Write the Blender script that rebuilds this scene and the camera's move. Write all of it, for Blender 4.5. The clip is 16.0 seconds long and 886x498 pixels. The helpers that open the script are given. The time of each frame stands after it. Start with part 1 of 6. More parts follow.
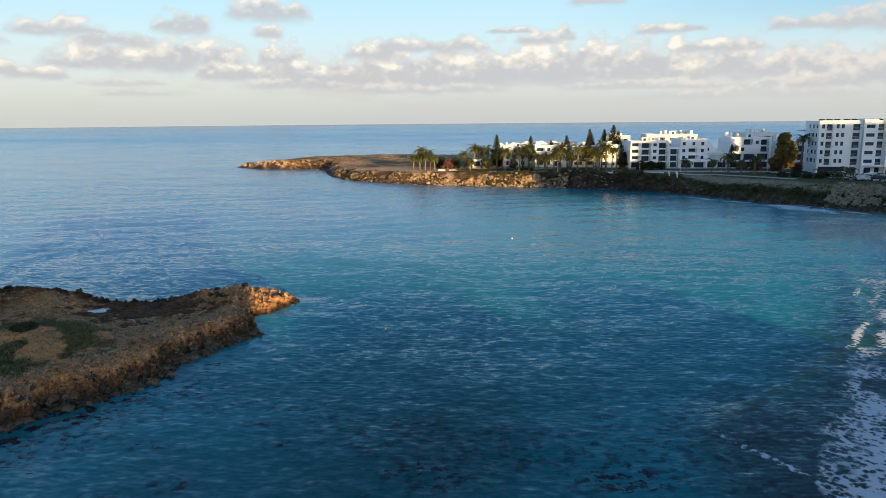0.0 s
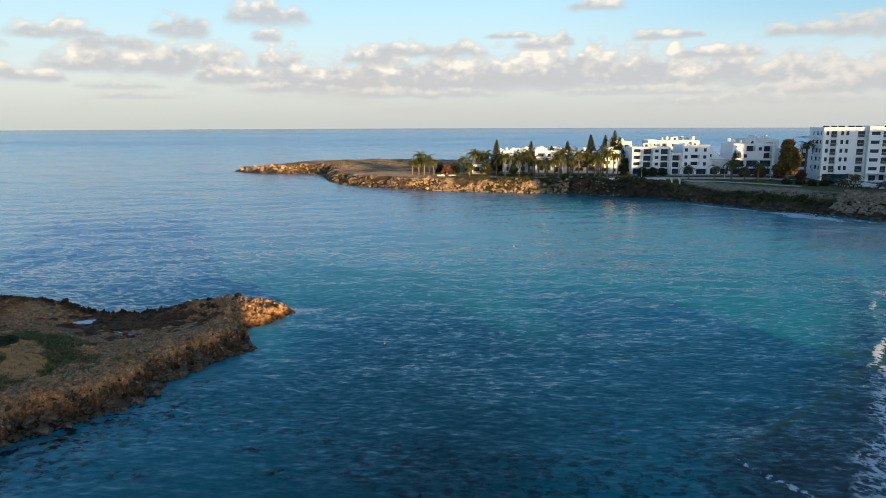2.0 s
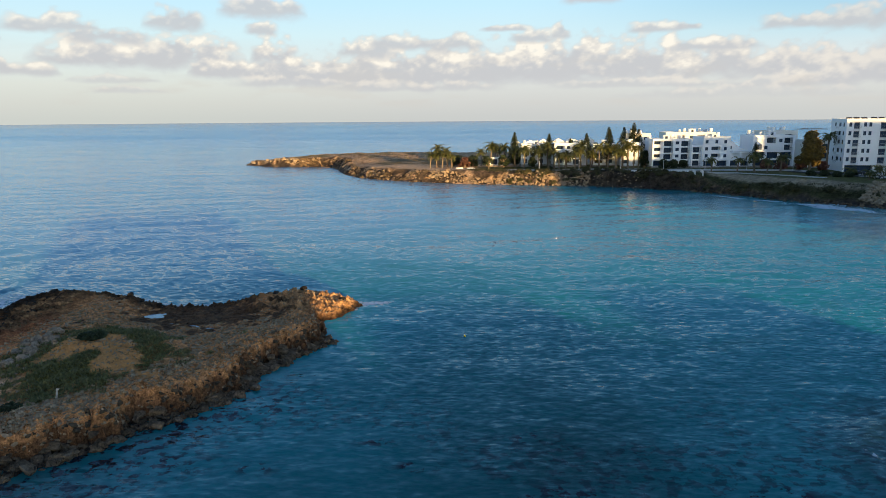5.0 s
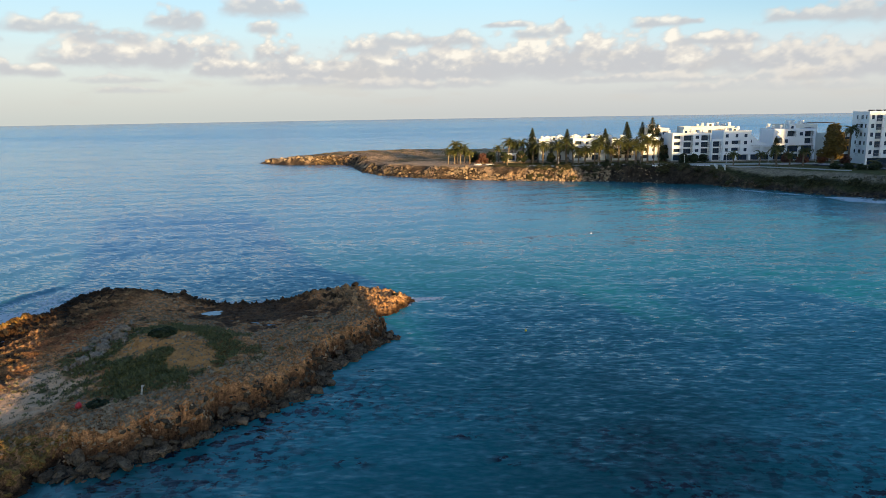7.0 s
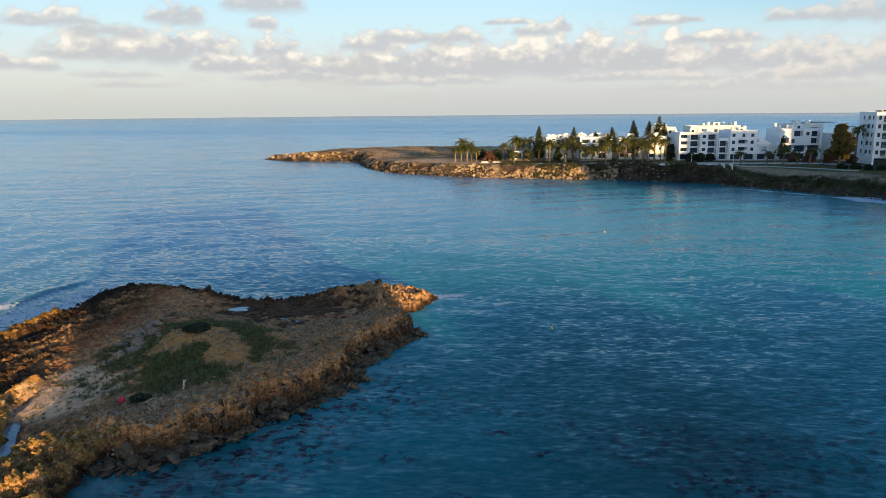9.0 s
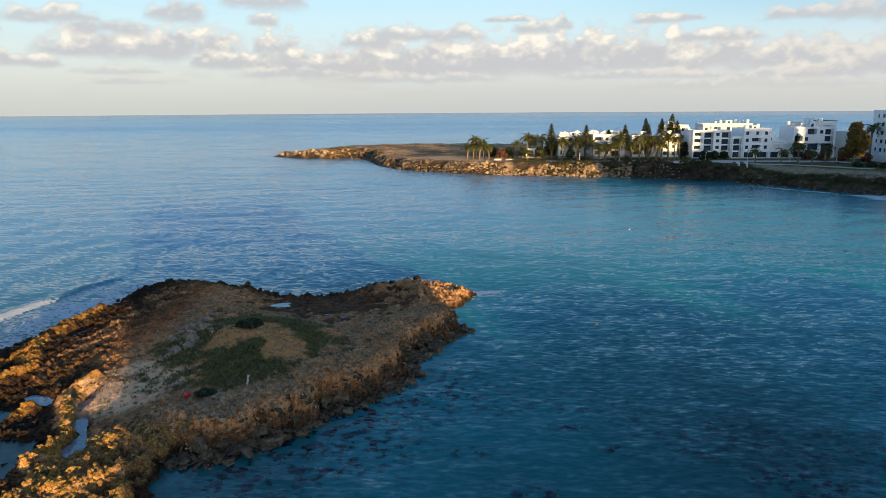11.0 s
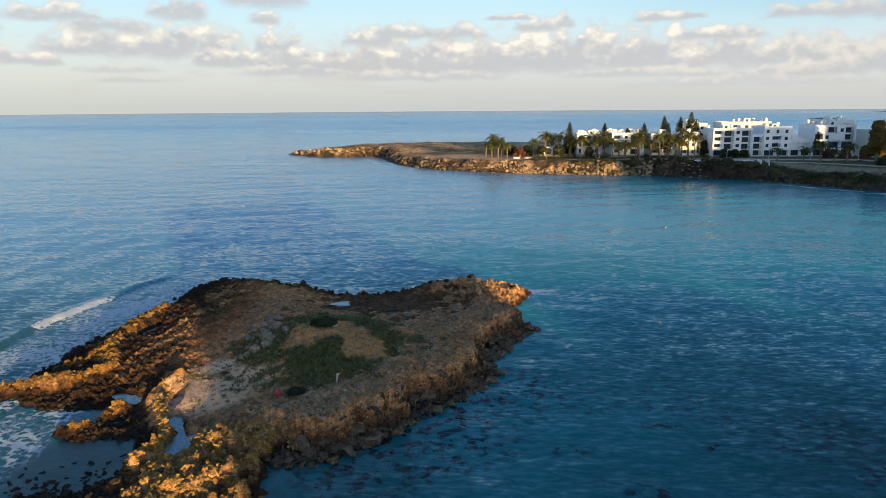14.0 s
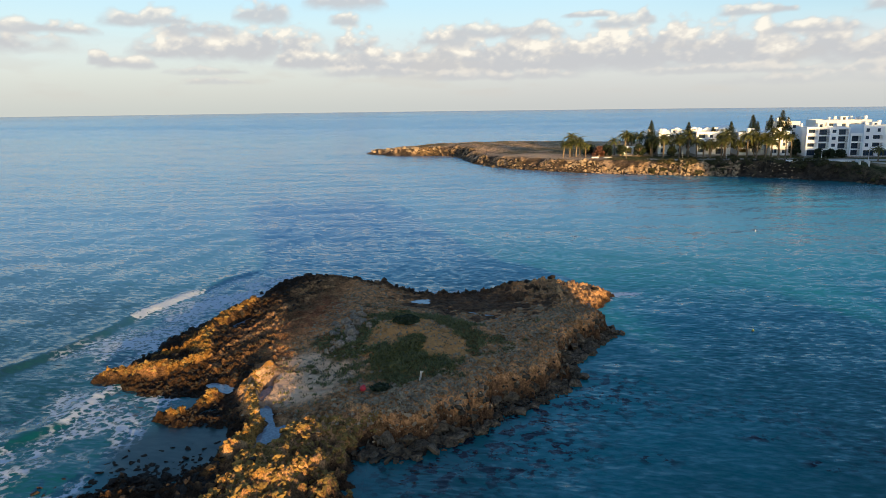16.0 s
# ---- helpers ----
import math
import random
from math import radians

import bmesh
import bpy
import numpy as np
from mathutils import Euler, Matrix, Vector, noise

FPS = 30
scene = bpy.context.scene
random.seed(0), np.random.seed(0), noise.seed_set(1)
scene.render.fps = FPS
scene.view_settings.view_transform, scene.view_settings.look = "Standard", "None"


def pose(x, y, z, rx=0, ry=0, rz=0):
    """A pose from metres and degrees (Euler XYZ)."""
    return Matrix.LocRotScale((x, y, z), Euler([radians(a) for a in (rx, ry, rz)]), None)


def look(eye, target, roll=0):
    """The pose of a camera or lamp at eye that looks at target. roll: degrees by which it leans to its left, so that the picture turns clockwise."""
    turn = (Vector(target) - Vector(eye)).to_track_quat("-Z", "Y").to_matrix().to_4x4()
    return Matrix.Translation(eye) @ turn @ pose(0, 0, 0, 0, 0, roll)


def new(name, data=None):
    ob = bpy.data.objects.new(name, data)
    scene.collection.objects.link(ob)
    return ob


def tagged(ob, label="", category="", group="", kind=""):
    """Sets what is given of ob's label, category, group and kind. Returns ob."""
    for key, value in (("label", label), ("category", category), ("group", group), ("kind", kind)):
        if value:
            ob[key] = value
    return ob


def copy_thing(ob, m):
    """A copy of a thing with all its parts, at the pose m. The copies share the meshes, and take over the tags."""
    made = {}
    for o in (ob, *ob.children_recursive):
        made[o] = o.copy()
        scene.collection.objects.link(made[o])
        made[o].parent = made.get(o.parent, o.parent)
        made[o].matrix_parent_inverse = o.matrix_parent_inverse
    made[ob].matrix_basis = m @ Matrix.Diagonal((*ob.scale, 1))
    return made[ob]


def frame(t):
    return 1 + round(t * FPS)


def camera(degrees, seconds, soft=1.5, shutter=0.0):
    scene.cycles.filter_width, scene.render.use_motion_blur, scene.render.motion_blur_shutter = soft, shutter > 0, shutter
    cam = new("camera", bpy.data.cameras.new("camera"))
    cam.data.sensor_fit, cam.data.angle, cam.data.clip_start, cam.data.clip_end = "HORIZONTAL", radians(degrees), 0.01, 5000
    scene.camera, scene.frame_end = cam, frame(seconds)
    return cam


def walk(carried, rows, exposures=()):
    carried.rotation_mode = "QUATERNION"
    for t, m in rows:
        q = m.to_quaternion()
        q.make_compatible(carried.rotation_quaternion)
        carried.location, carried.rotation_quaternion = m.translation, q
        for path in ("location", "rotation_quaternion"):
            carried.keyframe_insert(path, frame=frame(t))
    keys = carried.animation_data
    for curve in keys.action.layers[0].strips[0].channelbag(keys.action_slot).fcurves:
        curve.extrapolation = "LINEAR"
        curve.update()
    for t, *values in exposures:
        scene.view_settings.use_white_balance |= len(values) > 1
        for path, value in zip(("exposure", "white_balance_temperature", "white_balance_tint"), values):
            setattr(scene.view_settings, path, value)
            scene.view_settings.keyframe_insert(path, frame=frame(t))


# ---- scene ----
cam = camera(66.5, 16.0, soft=0.6)
PATH = [
    (0, (33.381, -2.616, 24.372), (32.981, 7.199, 22.497), -0.5),
    (0.5, (33.308, -0.944, 24.461), (32.923, 8.876, 22.631), -0.4),
    (1, (33.154, 0.124, 24.463), (32.774, 9.959, 22.683), -0.4),
    (1.5, (33.016, 0.654, 24.45), (32.641, 10.489, 22.679), -0.4),
    (2, (32.76, 0.893, 24.423), (32.395, 10.718, 22.613), -0.2),
    (2.5, (32.127, 1.059, 24.407), (31.777, 10.884, 22.577), -0.2),
    (3, (30.986, 1.176, 24.392), (30.656, 11.001, 22.547), -0.2),
    (3.5, (29.441, 1.19, 24.382), (29.126, 11.01, 22.517), -0.2),
    (4, (27.621, 1.054, 24.389), (27.321, 10.869, 22.504), -0.2),
    (6.5, (17.507, 0.851, 24.012), (17.192, 10.656, 22.082), -0.8),
    (7, (16.682, 0.725, 24.045), (16.352, 10.53, 22.1), -0.9),
    (7.5, (16.153, 0.502, 24.118), (15.823, 10.302, 22.163), -0.8),
    (8, (15.471, 0.314, 24.221), (15.151, 10.114, 22.251), -0.7),
    (8.5, (14.513, 0.131, 24.261), (14.208, 9.926, 22.281), -0.6),
    (9, (13.356, -0.024, 24.322), (13.056, 9.771, 22.332), -0.5),
    (11.5, (6.79, -0.45, 24.277), (6.5, 9.335, 22.247), -0.3),
    (12, (5.5, -0.488, 24.289), (5.21, 9.302, 22.254), -0.2),
    (12.5, (4.286, -0.56, 24.317), (4.001, 9.225, 22.277), -0.2),
    (13, (3.119, -0.608, 24.341), (2.829, 9.177, 22.296), -0.2),
    (13.5, (1.938, -0.676, 24.349), (1.648, 9.109, 22.299), -0.2),
    (14, (0.873, -0.723, 24.378), (0.573, 9.062, 22.328), -0.4),
    (14.5, (0.292, -0.748, 24.385), (-0.018, 9.032, 22.335), -0.6),
    (15, (0.118, -0.71, 24.372), (-0.197, 9.07, 22.317), -0.7),
    (15.5, (-0.134, -0.683, 24.357), (-0.719, 9.082, 22.297), -0.7),
    (16, (-0.208, -0.596, 24.377), (-1.573, 9.094, 22.327), -0.7),
]
walk(cam, [(t, look(eye, target, roll)) for t, eye, target, roll in PATH])

# ---- light ----
SUN_AZ = (0.43, -0.90)          # the low sun stands behind the camera, to its right
SUN_EL = 5.0
world = bpy.data.worlds.new("world")
scene.world = world
world.use_nodes = True
wn = world.node_tree.nodes
sky = wn.new("ShaderNodeTexSky")
sky.sky_type, sky.sun_disc = "NISHITA", False
sky.sun_elevation = radians(SUN_EL)
sky.sun_rotation = math.atan2(SUN_AZ[0], SUN_AZ[1])
sky.air_density, sky.dust_density, sky.ozone_density = 1.0, 0.6, 1.5
wn["Background"].inputs["Strength"].default_value = 0.15
tint = wn.new("ShaderNodeMix")
tint.data_type, tint.blend_type = "RGBA", "MULTIPLY"
tint.inputs["Factor"].default_value, tint.inputs["B"].default_value = 1.0, (0.92, 1.06, 1.36, 1)
world.node_tree.links.new(sky.outputs[0], tint.inputs["A"])
world.node_tree.links.new(tint.outputs["Result"], wn["Background"].inputs["Color"])
sun = new("sun", bpy.data.lights.new("sun", "SUN"))
sun.data.energy, sun.data.angle, sun.data.color = 4.7, radians(0.8), (1.0, 0.66, 0.27)
sun.matrix_world = look((0, 0, 0), (-SUN_AZ[0], -SUN_AZ[1], -math.tan(radians(SUN_EL))))
scene.view_settings.exposure = 0.95

# ---- noise on arrays ----
def cell_hash(i, j, s):
    n = (i * 374761393 + j * 668265263 + s * 144269504) & 0xFFFFFFFF
    n = ((n ^ (n >> 13)) * 1274126177) & 0xFFFFFFFF
    return ((n ^ (n >> 16)) & 0xFFFF) / 65535.0


def vnoise(x, y, s=0):
    i, j = np.floor(x).astype(np.int64), np.floor(y).astype(np.int64)
    u, v = x - i, y - j
    u, v = u * u * (3 - 2 * u), v * v * (3 - 2 * v)
    a, b, c, d = cell_hash(i, j, s), cell_hash(i + 1, j, s), cell_hash(i, j + 1, s), cell_hash(i + 1, j + 1, s)
    return (a * (1 - u) + b * u) * (1 - v) + (c * (1 - u) + d * u) * v


def fbm(x, y, size, octaves=4, s=0):
    """Sum of noise about 0, in about -1 .. 1."""
    out, amp, f, tot = 0, 1.0, 1.0 / size, 0
    for k in range(octaves):
        out, tot = out + amp * (2 * vnoise(x * f + 17.3 * k, y * f - 9.1 * k, s + k) - 1), tot + amp
        amp, f = amp * 0.5, f * 2.03
    return out / tot * 1.6


def ridged(x, y, size, octaves=4, s=0):
    """Sharp crests: 0 .. 1."""
    out, amp, f, tot = 0, 1.0, 1.0 / size, 0
    for k in range(octaves):
        out, tot = out + amp * (1 - np.abs(2 * vnoise(x * f + 5.7 * k, y * f + 3.3 * k, s + k) - 1)) ** 2, tot + amp
        amp, f = amp * 0.55, f * 2.1
    return out / tot


def step(a, b, x):
    t = np.clip((x - a) / (b - a), 0, 1)
    return t * t * (3 - 2 * t)


def to_line(x, y, pts, closed=False):
    """Distance from each place to a polyline."""
    pts = [np.array(p, float) for p in pts]
    best = np.full(np.shape(x), 1e9)
    for p, q in zip(pts, pts[1:] + ([pts[0]] if closed else [])) if closed else zip(pts, pts[1:]):
        d = q - p
        t = np.clip(((x - p[0]) * d[0] + (y - p[1]) * d[1]) / (d @ d), 0, 1)
        best = np.minimum(best, np.hypot(x - p[0] - t * d[0], y - p[1] - t * d[1]))
    return best


def inside(x, y, pts):
    r = np.zeros(np.shape(x), bool)
    for (x0, y0), (x1, y1) in zip(pts, pts[1:] + pts[:1]):
        if y0 != y1:
            r ^= ((y0 > y) != (y1 > y)) & (x < (x1 - x0) * (y - y0) / (y1 - y0) + x0)
    return r


def signed(x, y, pts):
    """Distance to a closed outline, positive inside."""
    d = to_line(x, y, pts, True)
    return np.where(inside(x, y, pts), d, -d)


# ---- mesh helpers ----
def raw_mesh(name, verts, faces, material=None, smooth=False):
    me = bpy.data.meshes.new(name)
    me.from_pydata([tuple(v) for v in verts], [], faces)
    if material:
        me.materials.append(material)
    if smooth:
        me.polygons.foreach_set("use_smooth", [True] * len(me.polygons))
    me.update()
    return me


def bm_mesh(name, bm, material=None, smooth=False):
    me = bpy.data.meshes.new(name)
    bm.to_mesh(me)
    bm.free()
    if material:
        me.materials.append(material)
    if smooth:
        me.polygons.foreach_set("use_smooth", [True] * len(me.polygons))
    return me


def part(name, data, material=None, parent=None, label="", smooth=False):
    """Links a bmesh or a mesh as one object under its thing."""
    me = data if isinstance(data, bpy.types.Mesh) else bm_mesh(name, data, material, smooth)
    ob = new(name, me)
    ob.parent = parent
    if label:
        ob["label"] = label
    return ob


def empty(name, m, label, category, group="", kind=""):
    ob = new(name)
    ob.empty_display_size = 0.3
    ob.matrix_basis = m
    return tagged(ob, label, category, group, kind)


def box(bm, x0, x1, y0, y1, z0, z1):
    v = [bm.verts.new(p) for p in ((x0, y0, z0), (x1, y0, z0), (x1, y1, z0), (x0, y1, z0), (x0, y0, z1), (x1, y0, z1), (x1, y1, z1), (x0, y1, z1))]
    for f in ((0, 3, 2, 1), (4, 5, 6, 7), (0, 1, 5, 4), (1, 2, 6, 5), (2, 3, 7, 6), (3, 0, 4, 7)):
        bm.faces.new([v[i] for i in f])


def boxes(*spans):
    bm = bmesh.new()
    for s in spans:
        box(bm, *s)
    return bm


def tube(bm, pts, radii, sides=8, cap=True):
    """A tapered tube along points."""
    rings = []
    for k, (p, r) in enumerate(zip(pts, radii)):
        a, b = Vector(pts[max(k - 1, 0)]), Vector(pts[min(k + 1, len(pts) - 1)])
        q = (b - a).to_track_quat("Z", "Y")
        rings.append([bm.verts.new(Vector(p) + q @ Vector((r * math.cos(6.2832 * i / sides), r * math.sin(6.2832 * i / sides), 0))) for i in range(sides)])
    for a, b in zip(rings, rings[1:]):
        for i in range(sides):
            bm.faces.new((a[i], a[(i + 1) % sides], b[(i + 1) % sides], b[i]))
    if cap:
        bm.faces.new(rings[-1])
        bm.faces.new(rings[0][::-1])


def grid_mesh(name, xs, ys, z, material, smooth=True, keep=None, attrs=None):
    """A sheet over the lines xs, ys with heights z[j, i]; keep drops faces where no corner is kept."""
    nx, ny = len(xs), len(ys)
    gx, gy = np.meshgrid(xs, ys)
    co = np.stack([gx, gy, z], -1).reshape(-1, 3)
    i = np.arange(ny * nx).reshape(ny, nx)
    q = np.stack([i[:-1, :-1], i[:-1, 1:], i[1:, 1:], i[1:, :-1]], -1).reshape(-1, 4)
    if keep is not None:
        q = q[keep.reshape(-1)[q].any(1)]
        used = np.unique(q)
        remap = np.zeros(len(co), np.int64)
        remap[used] = np.arange(len(used))
        co, q = co[used], remap[q]
    me = bpy.data.meshes.new(name)
    me.vertices.add(len(co))
    me.vertices.foreach_set("co", co.astype(np.float32).ravel())
    me.loops.add(q.size)
    me.loops.foreach_set("vertex_index", q.astype(np.int32).ravel())
    me.polygons.add(len(q))
    me.polygons.foreach_set("loop_start", np.arange(0, q.size, 4, dtype=np.int32))
    me.polygons.foreach_set("use_smooth", np.full(len(q), smooth))
    for key, val in (attrs or {}).items():
        val = np.asarray(val, np.float32)
        if val.ndim == 3:
            flat = np.concatenate([val.reshape(-1, 3), np.ones((nx * ny, 1), np.float32)], 1)
            flat = flat if keep is None else flat[used]
            me.attributes.new(key, "FLOAT_COLOR", "POINT").data.foreach_set("color", flat.ravel())
        else:
            flat = val.reshape(-1) if keep is None else val.reshape(-1)[used]
            me.attributes.new(key, "FLOAT", "POINT").data.foreach_set("value", flat)
    me.materials.append(material)
    me.update(calc_edges=True)
    me.validate()
    return me

# ---- materials ----
def nodes_of(name):
    m = bpy.data.materials.new(name)
    m.use_nodes = True
    t = m.node_tree
    return m, t.nodes, t.links, t.nodes["Principled BSDF"]


def noise_node(n, l, scale, detail=4.0, rough=0.6, stretch=None, coords="Object"):
    tc, tx = n.new("ShaderNodeTexCoord"), n.new("ShaderNodeTexNoise")
    tx.inputs["Scale"].default_value, tx.inputs["Detail"].default_value, tx.inputs["Roughness"].default_value = scale, detail, rough
    if stretch:
        mp = n.new("ShaderNodeMapping")
        mp.inputs["Scale"].default_value, mp.inputs["Rotation"].default_value = stretch[:3], (0, 0, radians(stretch[3]))
        l.new(tc.outputs[coords], mp.inputs[0])
        l.new(mp.outputs[0], tx.inputs["Vector"])
    else:
        l.new(tc.outputs[coords], tx.inputs["Vector"])
    return tx


def ramp_node(n, l, src, stops):
    r = n.new("ShaderNodeValToRGB")
    while len(r.color_ramp.elements) < len(stops):
        r.color_ramp.elements.new(0.5)
    for e, (p, c) in zip(r.color_ramp.elements, stops):
        e.position, e.color = p, (*c, 1) if len(c) == 3 else c
    l.new(src, r.inputs[0])
    return r


def mix_node(n, l, fac, a, b, mode="MIX"):
    m = n.new("ShaderNodeMix")
    m.data_type, m.blend_type = "RGBA", mode
    for sock, val in ((m.inputs["Factor"], fac), (m.inputs["A"], a), (m.inputs["B"], b)):
        if isinstance(val, (int, float)):
            sock.default_value = val
        elif isinstance(val, tuple):
            sock.default_value = (*val, 1)
        else:
            l.new(val, sock)
    return m.outputs["Result"]


def math_node(n, l, op, a, b=0.0, clamp=False):
    m = n.new("ShaderNodeMath")
    m.operation, m.use_clamp = op, clamp
    for sock, val in ((m.inputs[0], a), (m.inputs[1], b)):
        if isinstance(val, (int, float)):
            sock.default_value = val
        else:
            l.new(val, sock)
    return m.outputs[0]


def bump_node(n, l, height, strength, distance, prev=None):
    b = n.new("ShaderNodeBump")
    b.inputs["Strength"].default_value, b.inputs["Distance"].default_value = strength, distance
    l.new(height, b.inputs["Height"])
    if prev is not None:
        l.new(prev, b.inputs["Normal"])
    return b.outputs["Normal"]


def attr_node(n, key):
    a = n.new("ShaderNodeAttribute")
    a.attribute_name = key
    return a


def surface(name, dark, light, scale=3.0, rough=0.8, bump=0.3, fine=25.0, dist=0.05, vary=0.0, metal=0.0):
    """A two-scale mottled surface."""
    m, n, l, p = nodes_of(name)
    a, b = noise_node(n, l, scale), noise_node(n, l, fine, 3)
    col = ramp_node(n, l, math_node(n, l, "ADD", math_node(n, l, "MULTIPLY", a.outputs[0], 0.65), math_node(n, l, "MULTIPLY", b.outputs[0], 0.35)), [(0.33, dark), (0.67, light)]).outputs[0]
    if vary:
        oi, hv = n.new("ShaderNodeObjectInfo"), n.new("ShaderNodeHueSaturation")
        l.new(math_node(n, l, "ADD", math_node(n, l, "MULTIPLY", oi.outputs["Random"], vary), 1 - vary / 2), hv.inputs["Value"])
        l.new(col, hv.inputs["Color"])
        col = hv.outputs[0]
    l.new(col, p.inputs["Base Color"])
    p.inputs["Roughness"].default_value, p.inputs["Metallic"].default_value = rough, metal
    p.inputs["Specular IOR Level"].default_value = 0.08 if rough > 0.7 else 0.5
    if bump:
        l.new(bump_node(n, l, b.outputs[0], bump, dist, bump_node(n, l, a.outputs[0], bump, dist * 4)), p.inputs["Normal"])
    return m


def leaf_mat(name, dark, light, rough=0.55):
    """Leaves: each clump its own shade, with light coming through."""
    m, n, l, p = nodes_of(name)
    g, oi = n.new("ShaderNodeNewGeometry"), n.new("ShaderNodeObjectInfo")
    f = math_node(n, l, "ADD", math_node(n, l, "MULTIPLY", g.outputs["Random Per Island"], 0.75), math_node(n, l, "MULTIPLY", oi.outputs["Random"], 0.25))
    col = ramp_node(n, l, f, [(0.0, dark), (0.6, tuple((a + b) / 2 for a, b in zip(dark, light))), (1.0, light)]).outputs[0]
    l.new(col, p.inputs["Base Color"])
    p.inputs["Roughness"].default_value = rough
    p.inputs["Specular IOR Level"].default_value = 0.3
    tr, mx = n.new("ShaderNodeBsdfTranslucent"), n.new("ShaderNodeMixShader")
    l.new(col, tr.inputs[0])
    mx.inputs[0].default_value = 0.2
    l.new(p.outputs[0], mx.inputs[1])
    l.new(tr.outputs[0], mx.inputs[2])
    l.new(mx.outputs[0], n["Material Output"].inputs[0])
    return m


def land_mat(name, scale=1.0, bump=0.6):
    """Ground whose soil, rock, sand and scrub are laid out in the attribute 'albedo'."""
    m, n, l, p = nodes_of(name)
    at = attr_node(n, "albedo")
    big, mid, fine = noise_node(n, l, 0.35 / scale, 4), noise_node(n, l, 1.8 / scale, 5, 0.7), noise_node(n, l, 9.0 / scale, 4, 0.7)
    v = math_node(n, l, "ADD", math_node(n, l, "MULTIPLY", mid.outputs[0], 1.1), math_node(n, l, "MULTIPLY", fine.outputs[0], 0.9))
    v = math_node(n, l, "ADD", v, math_node(n, l, "MULTIPLY", big.outputs[0], 0.5))
    grey = ramp_node(n, l, math_node(n, l, "MULTIPLY", v, 0.4), [(0.38, (0.16, 0.15, 0.145)), (0.49, (0.85, 0.85, 0.85)), (0.60, (1.8, 1.75, 1.68))]).outputs[0]
    plain = attr_node(n, "plain")
    grey = mix_node(n, l, math_node(n, l, "MULTIPLY", plain.outputs["Fac"], 0.82), grey, (0.92, 0.92, 0.92))
    col = mix_node(n, l, 1.0, at.outputs["Color"], grey, "MULTIPLY")
    l.new(col, p.inputs["Base Color"])
    wet = attr_node(n, "wet")
    l.new(math_node(n, l, "SUBTRACT", 0.95, math_node(n, l, "MULTIPLY", wet.outputs["Fac"], 0.25)), p.inputs["Roughness"])
    p.inputs["Specular IOR Level"].default_value = 0.06
    vor = n.new("ShaderNodeTexVoronoi")
    vor.inputs["Scale"].default_value = 2.6 / scale
    tc = n.new("ShaderNodeTexCoord")
    l.new(tc.outputs["Object"], vor.inputs["Vector"])
    nb = bump_node(n, l, vor.outputs["Distance"], bump * 0.8, 0.18 * scale)
    nb = bump_node(n, l, mid.outputs[0], bump, 0.42 * scale, nb)
    nb = bump_node(n, l, fine.outputs[0], bump, 0.13 * scale, nb)
    l.new(nb, p.inputs["Normal"])
    return m


